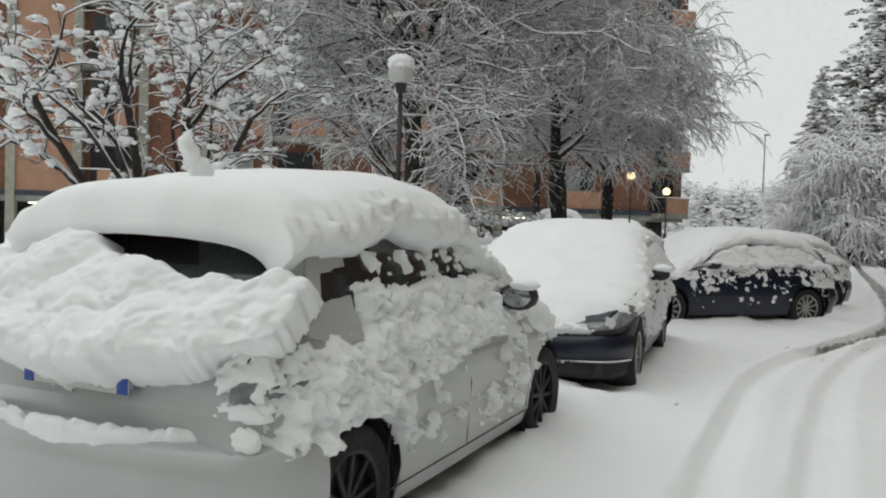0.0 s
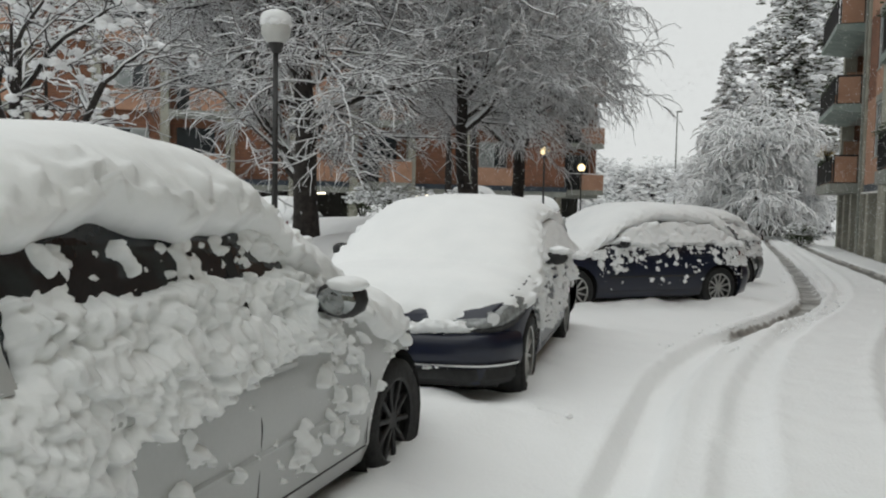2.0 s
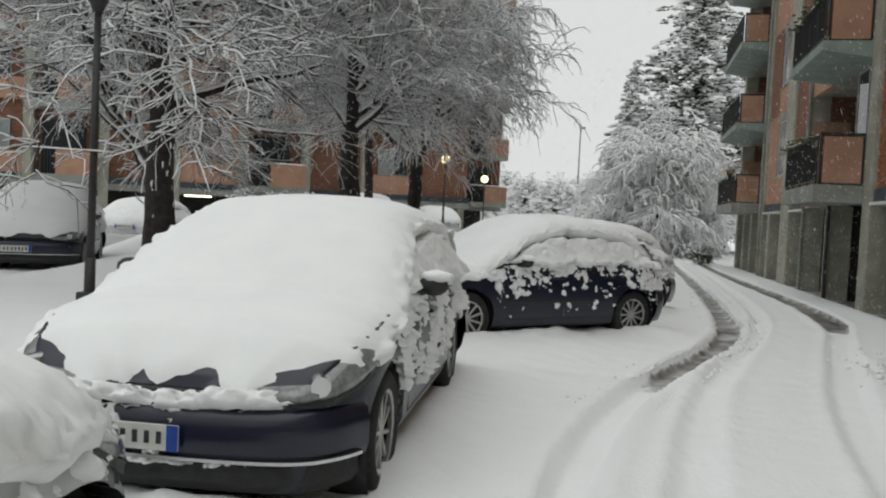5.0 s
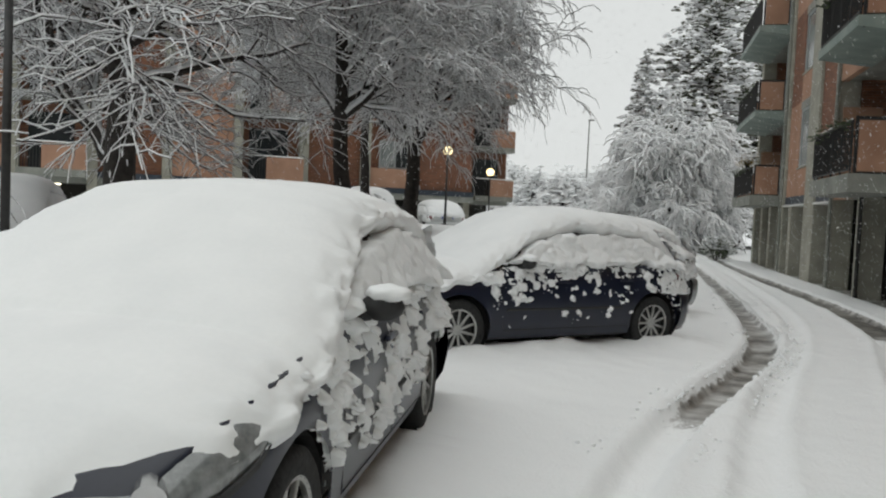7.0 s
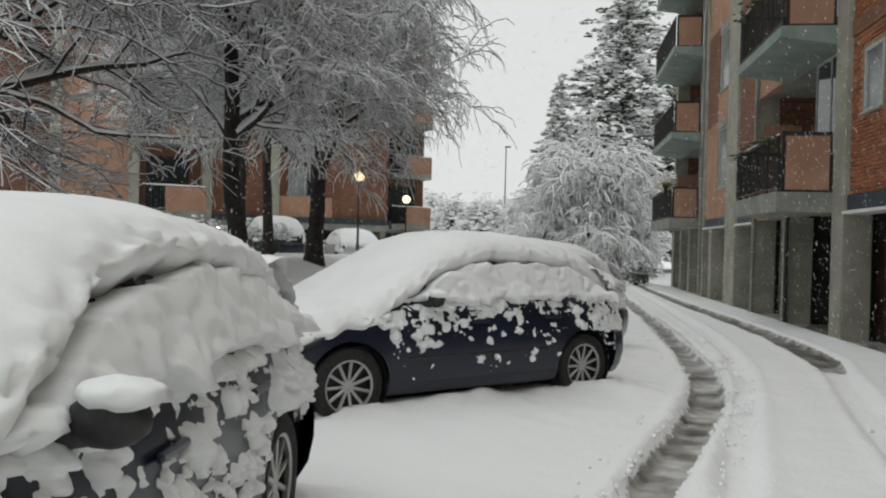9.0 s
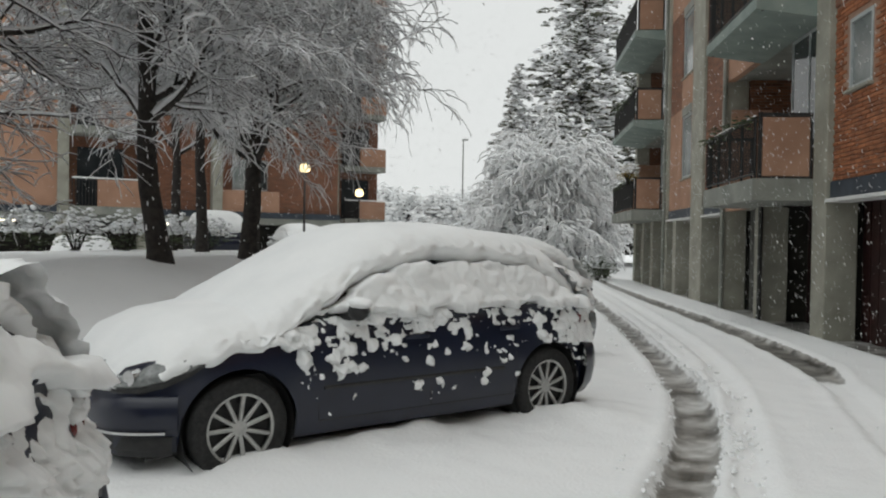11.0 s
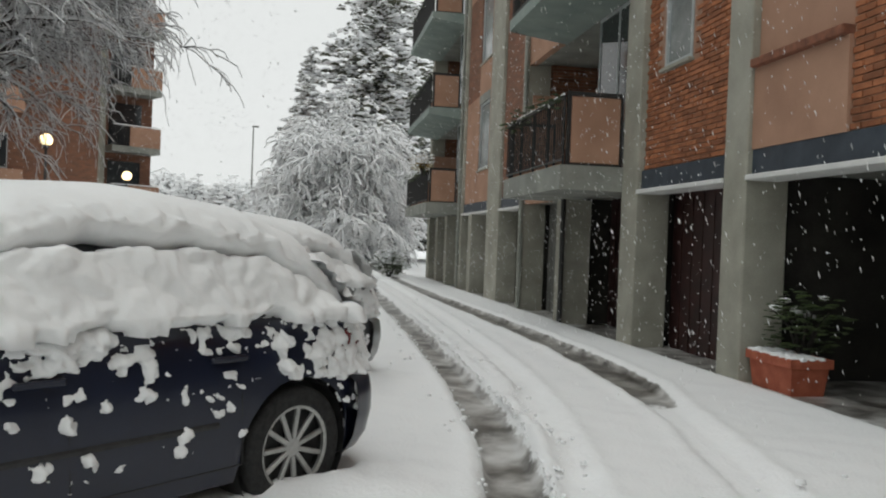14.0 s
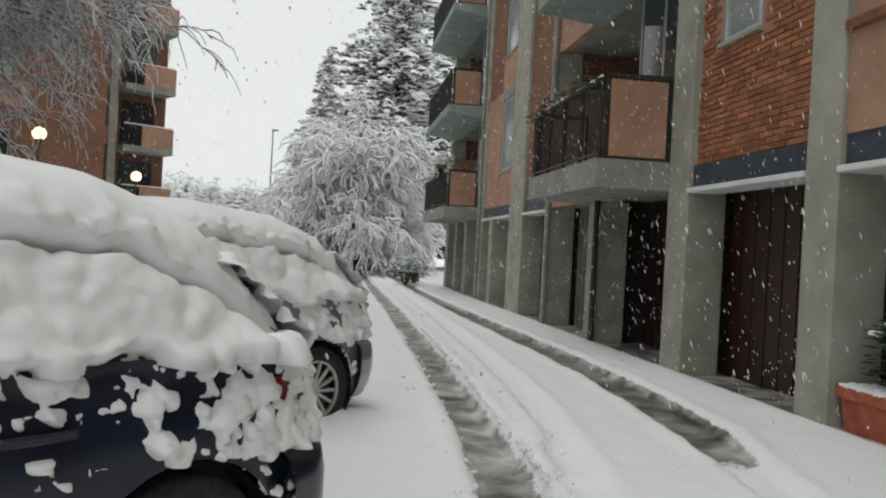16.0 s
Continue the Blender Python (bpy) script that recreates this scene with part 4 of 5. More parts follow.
        part("rear_spoiler", block(-1.44, -1.1, -0.6, 0.6, 1.345, 1.37, 0.01), paint, car)
    # front: bumper line, grille, lamps; rear: lamps
    fx = s.front
    line = curve_line([(fx - 0.3, s.plan(fx - 0.3) * 0.985), (fx - 0.12, s.plan(fx - 0.12)), (fx + 0.02, min(0.58, s.plan(fx) * 0.92)), (fx + 0.06, 0.0)])
    part("front_bumper", bumper(line, [(-0.06, 0.56), (0.0, 0.545), (0.035, 0.52), (0.05, 0.46), (0.05, 0.36), (0.03, 0.31), (0.0, 0.3)]), paint, car, smooth=True)
    part("bumper_trim", bumper(line[6:-6], [(0.045, 0.345), (0.066, 0.34), (0.066, 0.325), (0.045, 0.32)]), CHROME, car, "thin chrome strip")
    part("lower_grille", bumper(line[4:-4], [(0.0, 0.31), (0.012, 0.3), (0.02, 0.23), (-0.02, 0.18), (-0.1, 0.17)]), PLASTIC, car)
    bm = bmesh.new()
    for k in range(3):
        block(fx - 0.04, fx + 0.03, -0.42, 0.42, 0.535 + k * 0.026, 0.548 + k * 0.026, 0.004, bm)
    block(fx - 0.09, fx - 0.02, -0.45, 0.45, 0.52, 0.605, bm=bm)
    part("grille", bm, PLASTIC, car)
    for sign in (-1, 1):
        lamp = part("headlight", headlamp(s, sign, 0.0, 1.0, 0.0), LENS, car, "clear swept headlamp glass", smooth=True)
        part("lamp_surround", headlamp(s, sign, -0.14, 0.1, 0.008), PLASTIC, lamp, "black lower rim")
        bm = bmesh.new()
        rod(bm, (fx - 0.13, sign * (s.plan(fx - 0.11) - 0.07), 0.645), (fx - 0.055, sign * (s.plan(fx - 0.11) - 0.035), 0.64), 0.045, seg=14)
        part("bulb_housing", bm, CHROME, lamp)
        bm = bmesh.new()
        ball(bm, (0, 0, 0), 1, 3)
        bmesh.ops.transform(bm, matrix=Matrix.Translation((s.rear + 0.2, sign * (float(s.side(s.rear + 0.2, 0.8)) - 0.045), 0.8)) @ Matrix.Rotation(sign * 0.4, 4, "Z") @ Matrix.Diagonal((0.2, 0.05, 0.1, 1)), verts=bm.verts)
        part("tail_light", bm, LENS if s is CITY else REDLENS, car, "clear tail lamp" if s is CITY else "dark red tail lamp", smooth=True)
    rx = s.rear
    line = curve_line([(rx + 0.3, s.plan(rx + 0.3) * 0.99), (rx + 0.08, s.plan(rx + 0.08)), (rx - 0.03, 0.5), (rx - 0.06, 0.0)])
    part("rear_bumper", bumper(line, [(-0.06, 0.64), (0.02, 0.63), (0.06, 0.6), (0.075, 0.52), (0.075, 0.42), (0.05, 0.3), (0.0, 0.22), (-0.1, 0.2)]), paint, car, smooth=True)
    # number plates, without characters that can be read
    for x, zz, d in ((fx + 0.125, 0.42, 1), (rx - 0.03, 0.82, -1)):
        yo = -0.12 if d > 0 else 0.0
        bm = block(x - 0.006, x + 0.006, yo - 0.26, yo + 0.26, zz - 0.055, zz + 0.055, 0.003)
        p = part("number_plate", bm, PLATE, car, "white plate with blue ends")
        for e in (-1, 1):
            part("blue_end", block(x - 0.009, x + 0.009, yo + e * 0.235 - 0.024, yo + e * 0.235 + 0.024, zz - 0.054, zz + 0.054), PLATEBLUE, p)
        for k in range(7):
            yy = yo - 0.165 + k * 0.053 + (0.012 if k > 1 else 0)
            part("dark_bar", block(x - 0.009, x + 0.009, yy, yy + 0.022, zz - 0.026, zz + 0.026), PLASTIC, p)
    tyre, rim, disc = wheel_meshes(spokes, rim_mat)
    for hx in (-s.hub, s.hub):
        for sign in (-1, 1):
            w = part("wheel", tyre, None, car)
            w.matrix_basis = pose(hx, sign * (s.half - 0.12), 0.3, 0, 37 * hx, 180 if sign > 0 else 0)
            part("rim", rim, None, w, "silver alloy spokes")
            part("brake_disc", disc, None, w)
            housing = lathe([(0.36, -0.1), (0.36, 0.35), (0.0, 0.35)], 20)
            hm = part("wheel_housing", mesh_of("wheel_housing", housing[0], housing[1], PLASTIC), None, car)
            hm.matrix_basis = pose(hx, sign * (s.half - 0.14), 0.3, 0, 0, 180 if sign > 0 else 0)
    return car


CITY = CarShape(-1.72, 1.74, 0.86, 2.36,
                [(-1.72, 0.72), (-1.66, 0.88), (-1.5, 0.95), (0.3, 0.95), (0.8, 0.93), (1.25, 0.84), (1.55, 0.71), (1.68, 0.6), (1.74, 0.5)],
                [(-1.66, 0.93), (-1.32, 1.33), (-0.95, 1.42), (-0.45, 1.46), (-0.1, 1.43), (0.15, 1.36), (0.86, 0.93)], 0.64, 0.84)
HATCH = CarShape(-1.95, 1.97, 0.88, 2.6,
                 [(-1.95, 0.7), (-1.88, 0.9), (-1.7, 0.97), (0.3, 0.94), (1.0, 0.9), (1.5, 0.83), (1.75, 0.75), (1.92, 0.64), (1.97, 0.54)],
                 [(-1.85, 0.93), (-1.4, 1.3), (-1.1, 1.4), (-0.5, 1.46), (0.05, 1.43), (0.3, 1.36), (1.15, 0.9)], 0.6)
LOWHATCH = CarShape(-1.95, 1.97, 0.88, 2.6, HATCH.low, [(x, z - 0.05 * (z > 1)) for x, z in HATCH.high], 0.6)

C1 = pose(-2.42, 3.82, 0.12, 0, 0, 90)
C2 = pose(-2.38, 8.36, 0.1, 0, 0, -85)
C3 = pose(-1.70, 14.10, 0.0, 0, 0, -137)
C4 = pose(-1.36, 17.33, -0.02, 0, 0, -137)
build_car(C1, CITY, PAINT_W, "white hatchback half buried in fresh snow, parked", 10, PLASTIC, 2)
build_car(C2, LOWHATCH, PAINT_N, "dark navy hatchback under thick snow, facing out", 10, ALLOY, 2)
build_car(C3, HATCH, PAINT_N, "navy blue estate car with alloy wheels under snow", 11, ALLOY, 1)
build_car(C4, HATCH, PAINT_G, "grey metallic car under snow behind the navy one", 14, ALLOY, 0)


def snow_on_city():
    rng = np.random.default_rng(11)
    h, top, s = Heap(), Heap(), CITY
    snow_slab(top, s, -1.5, 0.34, lambda x: 0.77 - 0.06 * abs(x + 0.45) ** 2, 0.185, rng, 1.37)
    snow_slab(top, s, 0.24, 1.78, lambda x: np.interp(x, [0.2, 0.85, 1.25, 1.55, 1.8], [0.74, 0.86, 0.86, 0.7, 0.42]), 0.17, rng, 0.0)

    def cover(x, z):
        if min(math.hypot(x - 1.18, z - 0.3), math.hypot(x + 1.18, z - 0.3)) < 0.37:
            return 0.0
        if x > 0.8 and z > s.belt(x):
            return 0.0
        low = 0.8 - 0.12 * step(0.3, -0.9, x)
        return max(0.9 * soft(x, z, -1.08, 0.5, low, 1.14, 0.07), 0.68 * soft(x, z, -1.72, -0.72, 0.5, 0.97, 0.09), 0.55 * soft(x, z, 0.5, 1.3, 0.84, 0.97, 0.07), 0.52 * soft(x, z, 0.95, 1.58, 0.58, 0.86, 0.1),
                   0.56 * soft(x, z, -0.95, 0.6, 1.12, 1.3), 0.5 * soft(x, z, -1.0, 0.3, 1.3, 1.38, 0.03), 0.3 * soft(x, z, -0.95, 1.0, 0.36, 0.85, 0.1), 0.4 * soft(x, z, 0.25, 0.85, 0.45, 0.85, 0.1))
    snow_shell(h, flank(s, -1), np.arange(-1.72, 1.6, 0.0085), np.arange(0.34, 1.46, 0.0085), 0.075, cover, 3.0, 1.45)
    snow_shell(h, flank(s, 1), np.arange(-1.72, 1.6, 0.05), np.arange(0.34, 1.46, 0.05), 0.075, cover, 9.0)

    # the hatch: an apron over the glass and down over the tailgate; a ledge on the bumper
    def hatch(q, u):
        x = np.interp(u, [0, 0.5, 0.75, 1], [-1.3, -1.62, -1.72, -1.76]) + 0.16 * q * q
        return (x, q * 0.8, np.interp(u, [0, 0.5, 0.75, 1], [1.26, 0.98, 0.86, 0.68])), (-0.75, 0.45 * q, 0.6)

    def apron(q, u):
        a = 0.02 + 0.24 * step(0.7, -0.6, q)
        return 1.0 * soft(q, u, -0.98, 1.1, a, 0.88 - 0.26 * q * q, 0.09)
    snow_shell(h, hatch, np.arange(-1.06, 1.061, 0.01), np.arange(-0.05, 1.06, 0.01), 0.19, apron, 5.0, 0.5, (0.85, 0.5, 0.2, 0.12), 0.1)

    def ledge(q, u):
        return (-1.8 + 0.3 * q * q - 0.05 * u, q * 0.83, 0.63 - 0.03 * u * u), (-0.35, 0, 0.93)
    snow_shell(h, ledge, np.arange(-0.98, 0.981, 0.015), np.arange(-0.4, 1.3, 0.06), 0.05, lambda q, u: 0.85 * soft(q, u, -0.95, 0.95, -0.2, 0.9, 0.2), 8.0)
    for k in range(17):
        h.lump((-1.1 - 0.0075 * k, rng.normal(0, 0.006), 1.56 + 0.0085 * k), rng.uniform(0.025, 0.04) * (1.5 if k < 5 else 1), (1, 1, 1.2), 2, rng)
    h.lump((0.3, -0.98, 1.075), 0.07, (1, 1.25, 0.45), 3, rng)
    h.lump((0.36, -0.93, 1.02), 0.06, (1, 1.2, 0.9), 3, rng)
    snow_object(h, top, C1, "thick lumpy snow on the white hatchback")


def snow_on_hatch(place, seed, label, thick, fine, streaks=0.0, near=True, s=None):
    rng = np.random.default_rng(seed)
    h, top, s = Heap(), Heap(), s or HATCH
    snow_slab(top, s, -1.86, 1.98, lambda x: np.interp(x, [-1.86, -1.4, 0.2, 1.1, 1.5, 1.75, 1.98], [0.74, 0.78, 0.75, 0.88, 0.88, 0.8, 0.5]), thick, rng, 0.0, 160 if near else 40, 44 if near else 16)

    def off_wheel(x, z):
        return min(math.hypot(x - 1.3, z - 0.3), math.hypot(x + 1.3, z - 0.3)) > 0.37

    def pillow(x, z):
        """The soft bank that leans against the side windows, from the belt to just under the roof's edge."""
        top_ = float(s.roof(x)) - 0.17
        return 1.15 * soft(x, z, -1.75, 0.85, 0.96 + 0.05 * noise.noise((x * 4, seed, 1)), max(top_, 0.99), 0.05)

    def cover(x, z):
        if not off_wheel(x, z) or (x > 0.85 and z > s.belt(x)):
            return 0.0
        return max(0.62 * soft(x, z, -1.6, 0.1, float(s.roof(x)) - 0.13, float(s.roof(x)) - 0.04, 0.03), 0.6 * soft(x, z, -1.88, 1.2, 0.87, 0.98), 0.45 * soft(x, z, -1.6, 0.9, 0.79, 0.9),
                   0.6 * soft(x, z, 0.75, 1.35, 0.76, 0.95), 0.6 * soft(x, z, 1.25, 1.6, 0.8, 0.95), 0.66 * soft(x, z, -1.92, -1.12, 0.62, 0.92), (0.27 + streaks) * soft(x, z, -1.8, 1.1, 0.34, 0.9, 0.1))
    for sign in (1, -1):
        d = fine if sign > 0 else 0.06
        snow_shell(h, flank(s, sign), np.arange(-1.93, 1.86, d), np.arange(0.32, 1.44, d), 0.07, cover, seed + sign, 1.35)
        d = max(d, 0.014)
        snow_shell(top, flank(s, sign), np.arange(-1.8, 1.0, d), np.arange(0.9, 1.4, d), 0.1, pillow, seed + 5 + sign, 0.42, (0.85, 0.65, 0.34, 0.16), 0.1)

    def back(q, u):
        x = np.interp(u, [0, 0.6, 1], [-1.5, -1.86, -1.95]) + 0.16 * q * q
        return (x, q * 0.78, np.interp(u, [0, 0.6, 1], [1.28, 0.98, 0.72])), (-0.75, 0.3 * q, 0.6)
    d = 0.03 if near else 0.1
    snow_shell(h, back, np.arange(-1, 1.001, d), np.arange(0, 1.001, d), 0.12, lambda q, u: 1.0 * soft(q, u, -1.05, 1.05, 0.05, 0.85, 0.06), seed + 2)

    def nose(q, v):
        return (1.98 + 0.08 * v - 0.3 * q * q, q * 0.95, 0.74 - 0.2 * v), (0.75, 0, 0.6)

    def bumper_face(q, z):
        return (2.075 - 0.27 * q * q, q * 0.8, z), (1.0, 0, 0.1)
    if near:
        snow_shell(h, nose, np.arange(-0.8, 0.801, 0.016), np.arange(-0.2, 1.001, 0.03), 0.07, lambda q, v: 0.7 * soft(q, v, -0.72, 0.72, 0.6, 1.0, 0.1), seed + 3, 1.3)
    if s is LOWHATCH:
        snow_shell(h, bumper_face, np.arange(-0.95, 0.951, 0.012), np.arange(0.3, 0.54, 0.012), 0.035, lambda q, z: 0.36, seed + 9, 1.7)
    h.lump((0.55, 0.97, 1.04), 0.075, (1, 1.3, 0.5), 3, rng)
    snow_object(h, top, place, label)


snow_on_city()
snow_on_hatch(C2, 21, "smooth thick snow over the navy hatchback", 0.1, 0.0095, 0.2, s=LOWHATCH)
snow_on_hatch(C3, 31, "thick snow with clumps along the navy estate car", 0.14, 0.01, 0.04)
snow_on_hatch(C4, 41, "thick snow over the grey car", 0.14, 0.018, 0.1)

# cars by the far arcade, seen across the lawn
for k, (x, y, rz, paint) in enumerate(((-11.1, 16.6, -60, PAINT_N), (-13.2, 23.6, 100, PAINT_W), (-13.6, 31.5, 120, PAINT_G), (-11.0, 35.5, 120, PAINT_N), (-9.3, 40.3, 120, PAINT_W))):
    here = pose(x, y, float(lay(x, y)) - 0.06, 0, 0, rz)
    build_car(here, HATCH, paint, "snow-covered car parked by the arcade", 7, ALLOY, 0)
    snow_on_hatch(here, 50 + k, "even snow over a car by the arcade", 0.16, 0.07, 0.0, False)


# ---- street lamps ----
def street_lamp(x, y, top, lit, r):
    z = float(lay(x, y))
    lamp = thing("street_lamp", x, y, z, 0, ("lit" if lit else "unlit, snow-capped") + " globe lamp on a slim black iron post", "street lamp", "globe lamps")
    h = top - z
    bm = rod(bmesh.new(), (0, 0, -0.3), (0, 0, h - r * 1.2), 0.045, 0.035, 12)
    rod(bm, (0, 0, -0.3), (0, 0, 0.5), 0.06, 0.055, 12)
    part("post", bm, IRON, lamp, smooth=True)
    part("base_box", block(-0.11, 0.11, -0.09, 0.09, -0.1, 0.12, 0.015), IRON, lamp)
    bm = rod(bmesh.new(), (0, 0, h - r * 1.5), (0, 0, h - r * 0.8), 0.05, 0.11, 14)
    part("collar", bm, IRON, lamp)
    bm = ball(bmesh.new(), (0, 0, h), r, 3)
    part("globe", bm, LAMP_ON if lit else LAMP_OFF, lamp, "glowing warm white globe" if lit else "opal globe", smooth=True)
    if not lit:
        cap = Heap()
        rng = np.random.default_rng(4)
        cap.lump((0, 0, h + r * 0.75), r * 1.05, (1, 1, 0.62), 3)
        for _ in range(14):
            a = rng.uniform(0, 6.3)
            cap.lump((r * 0.75 * math.cos(a), r * 0.75 * math.sin(a), h + r * rng.uniform(0.3, 0.7)), r * 0.35, (1, 1, 0.8), 2, rng)
        part("snow_cap", cap.mesh("snow_cap", SNOW), None, lamp, "round cap of snow")


street_lamp(-5.9, 10.9, 3.78, False, 0.2)
street_lamp(-7.27, 33.7, 3.68, True, 0.17)
street_lamp(-8.53, 49.5, 3.76, True, 0.22)


# ---- trees ----
def unit(v):
    return v / (np.linalg.norm(v) + 1e-9)


def grow(rng, start, way, length, radius, level, out, spec):
    """Branches as lines of points: each level bends by its own pull, and carries the next."""
    n = max(4, int(length / spec["step"][level])) if level < 3 else 4
    pts, d = [np.array(start, float)], unit(np.array(way, float))
    seg = length / n
    for i in range(n):
        d = unit(d + rng.normal(0, spec["wander"][level], 3) + np.array([0, 0, spec["pull"][level] * (i / n if spec["pull"][level] < 0 else 1)]))
        pts.append(pts[-1] + d * seg)
    pts = np.array(pts)
    radii = radius * np.linspace(1, spec["taper"][level], n + 1)
    out[level].append((pts, radii))
    if level + 1 >= min(spec["levels"], 4):
        return
    k = spec["kids"][level]
    for c in range(k):
        u = rng.uniform(spec["from"][level], 1.0) if c else 1.0
        f = u * n
        i = min(int(f), n - 1)
        p = pts[i] + (pts[i + 1] - pts[i]) * (f - i)
        t = unit(pts[i + 1] - pts[i])
        side = unit(np.cross(t, rng.normal(0, 1, 3)))
        if level == 0:
            a = c * 2.4 + rng.normal(0, 0.3)
            side = np.array([math.cos(a), math.sin(a), 0])
        ang = spec["angle"][level] * rng.uniform(0.7, 1.3)
        nd = t * math.cos(ang) + side * math.sin(ang)
        if level >= 1:
            nd[2] = nd[2] * 0.75 + 0.05
        ln = spec["len"][level + 1] * rng.uniform(0.6, 1.2) * (1.15 - 0.5 * u if level == 0 else 1)
        grow(rng, p, nd, ln, radii[i] * spec["thin"][level], level + 1, out, spec)


BROAD = dict(levels=5, step=[0.5, 0.3, 0.2, 0.15, 0.1], wander=[0.05, 0.13, 0.16, 0.2, 0.25], pull=[0.06, 0.02, -0.05, -0.22, -0.4],
             taper=[0.35, 0.25, 0.3, 0.4, 0.5], kids=[13, 9, 8, 8], angle=[0.95, 0.75, 0.75, 0.8], thin=[0.42, 0.45, 0.5, 0.6],
             len=[0, 3.6, 1.7, 0.8, 0.42], **{"from": [0.25, 0.2, 0.15, 0.1]})


def tree(name, x, y, z, height, radius, seed, label, spec, snow=1.0, lean=(0, 0), clumps=0, twig=0.0062, white_mat=None):
    rng = np.random.default_rng(seed)
    out = [[] for _ in range(6)]
    t = thing(name, x, y, z, 0, label, "tree")
    trunks = spec.get("trunks", 1)
    for k in range(trunks):
        a = k * 2.3 + seed
        way = (lean[0] + 0.35 * (trunks > 1) * math.cos(a), lean[1] + 0.35 * (trunks > 1) * math.sin(a), 1)
        grow(rng, (0.1 * (trunks > 1) * math.cos(a), 0.1 * (trunks > 1) * math.sin(a), -0.3), way, height, radius, 0, out, spec)
    wood, fine, white = Heap(), Heap(), Heap()
    for level, lines in enumerate(out):
        for pts, radii in lines:
            if level == 0:
                r = radii.copy()
                r[0] *= 1.5
                r[1] *= 1.1
                wood.tube(pts, r, 10)
            elif level < 3:
                wood.tube(pts, np.maximum(radii, 0.008), 6 if level == 1 else 4)
            if level == 0:
                # thin streaks of snow driven on to the trunk's weather side
                for p, rr in zip(pts[1:], radii[1:]):
                    for _ in range(4):
                        a = rng.uniform(-2.6, 0.2)
                        white.lump(p + [rr * 0.95 * math.cos(a), rr * 0.95 * math.sin(a), rng.uniform(-0.25, 0.25)], rng.uniform(0.01, 0.03) * min(1, rr * 5), (0.7, 0.7, 2.6), 1, rng)
            elif level < 3:
                g = np.gradient(pts, axis=0)
                flatness = np.sqrt(1 - np.clip(g[:, 2] / (np.linalg.norm(g, axis=1) + 1e-6), -1, 1) ** 2)
                sr = 0.85 * snow * np.clip(0.7 * radii + 0.012, 0.008, 0.06) * (0.35 + 0.75 * flatness)
                white.tube(pts + np.stack([0 * sr, 0 * sr, radii + sr * 0.35], -1), sr * rng.uniform(0.8, 1.15, len(pts)), 4)
            if clumps and level >= 2 and rng.random() < clumps:
                for c in pts[1:]:
                    white.lump(c + rng.normal(0, 0.02, 3) + [0, 0, 0.025], rng.uniform(0.02, 0.07), (1.25, 1.15, 0.75), 2, rng)

    def twigs(P, thick):
        """A layer of fine twigs with a line of snow on each."""
        n = P.shape[1]
        fine.tubes(P, np.broadcast_to(np.linspace(thick, thick * 0.6, n), P.shape[:2]), 3)
        g = np.gradient(P, axis=1)
        flatness = np.sqrt(1 - np.clip(g[..., 2] / (np.linalg.norm(g, axis=-1) + 1e-6), -1, 1) ** 2)
        sr = 0.6 * snow * (twig * 1.1 + 0.007) * (0.35 + 0.75 * flatness) * rng.uniform(0.75, 1.15, P.shape[:2])
        Q = P.copy()
        Q[..., 2] += twig + sr * 0.35
        white.tubes(Q, sr, 3)
    if out[3]:
        P3 = np.array([p for p, _ in out[3]])
        twigs(P3, twig * 1.6)
        if spec["levels"] > 4:
            k = spec["kids"][3]
            M = len(P3)
            idx = np.repeat(np.arange(M), k)
            seg = rng.integers(0, P3.shape[1] - 1, M * k)
            fr = rng.uniform(0, 1, (M * k, 1))
            a, b = P3[idx, seg], P3[idx, seg + 1]
            base, d = a + (b - a) * fr, b - a
            d /= np.linalg.norm(d, axis=1, keepdims=True) + 1e-9
            side = np.cross(d, rng.normal(0, 1, d.shape))
            side /= np.linalg.norm(side, axis=1, keepdims=True) + 1e-9
            ang = spec["angle"][3] * rng.uniform(0.7, 1.3, (M * k, 1))
            d = d * np.cos(ang) + side * np.sin(ang)
            d[:, 2] = d[:, 2] * 0.75 + 0.05
            ln = spec["len"][4] * rng.uniform(0.6, 1.2, (M * k, 1)) / 3
            pts = [base]
            for i in range(3):
                d = d + rng.normal(0, spec["wander"][4], d.shape)
                d[:, 2] += spec["pull"][4] * (i + 1) / 3
                d /= np.linalg.norm(d, axis=1, keepdims=True) + 1e-9
                pts.append(pts[-1] + d * ln)
            twigs(np.stack(pts, 1), twig)
    part("trunk", wood.mesh("trunk", BARK), None, t)
    tagged(part("fine_branchwork", fine.mesh("fine_branchwork", TWIG), None, t), kind="stuff")
    tagged(part("branch_snow", white.mesh("branch_snow", white_mat or SNOW_TREE), None, t, "snow along every branch and twig"), kind="stuff")
    return t


tree("tree", -8.0, 15.6, 0.6, 7.0, 0.27, 5, "large bare tree with snow along its spreading limbs", dict(BROAD, len=[0, 5.4, 2.6, 1.0, 0.45], kids=[24, 12, 9, 6], angle=[1.25, 0.7, 0.75, 0.8], thin=[0.36, 0.5, 0.5, 0.6], pull=[0.06, 0.015, -0.03, -0.2, -0.3], **{"from": [0.2, 0.12, 0.1, 0.1]}), 1.15, (0, 0), 0, 0.006)
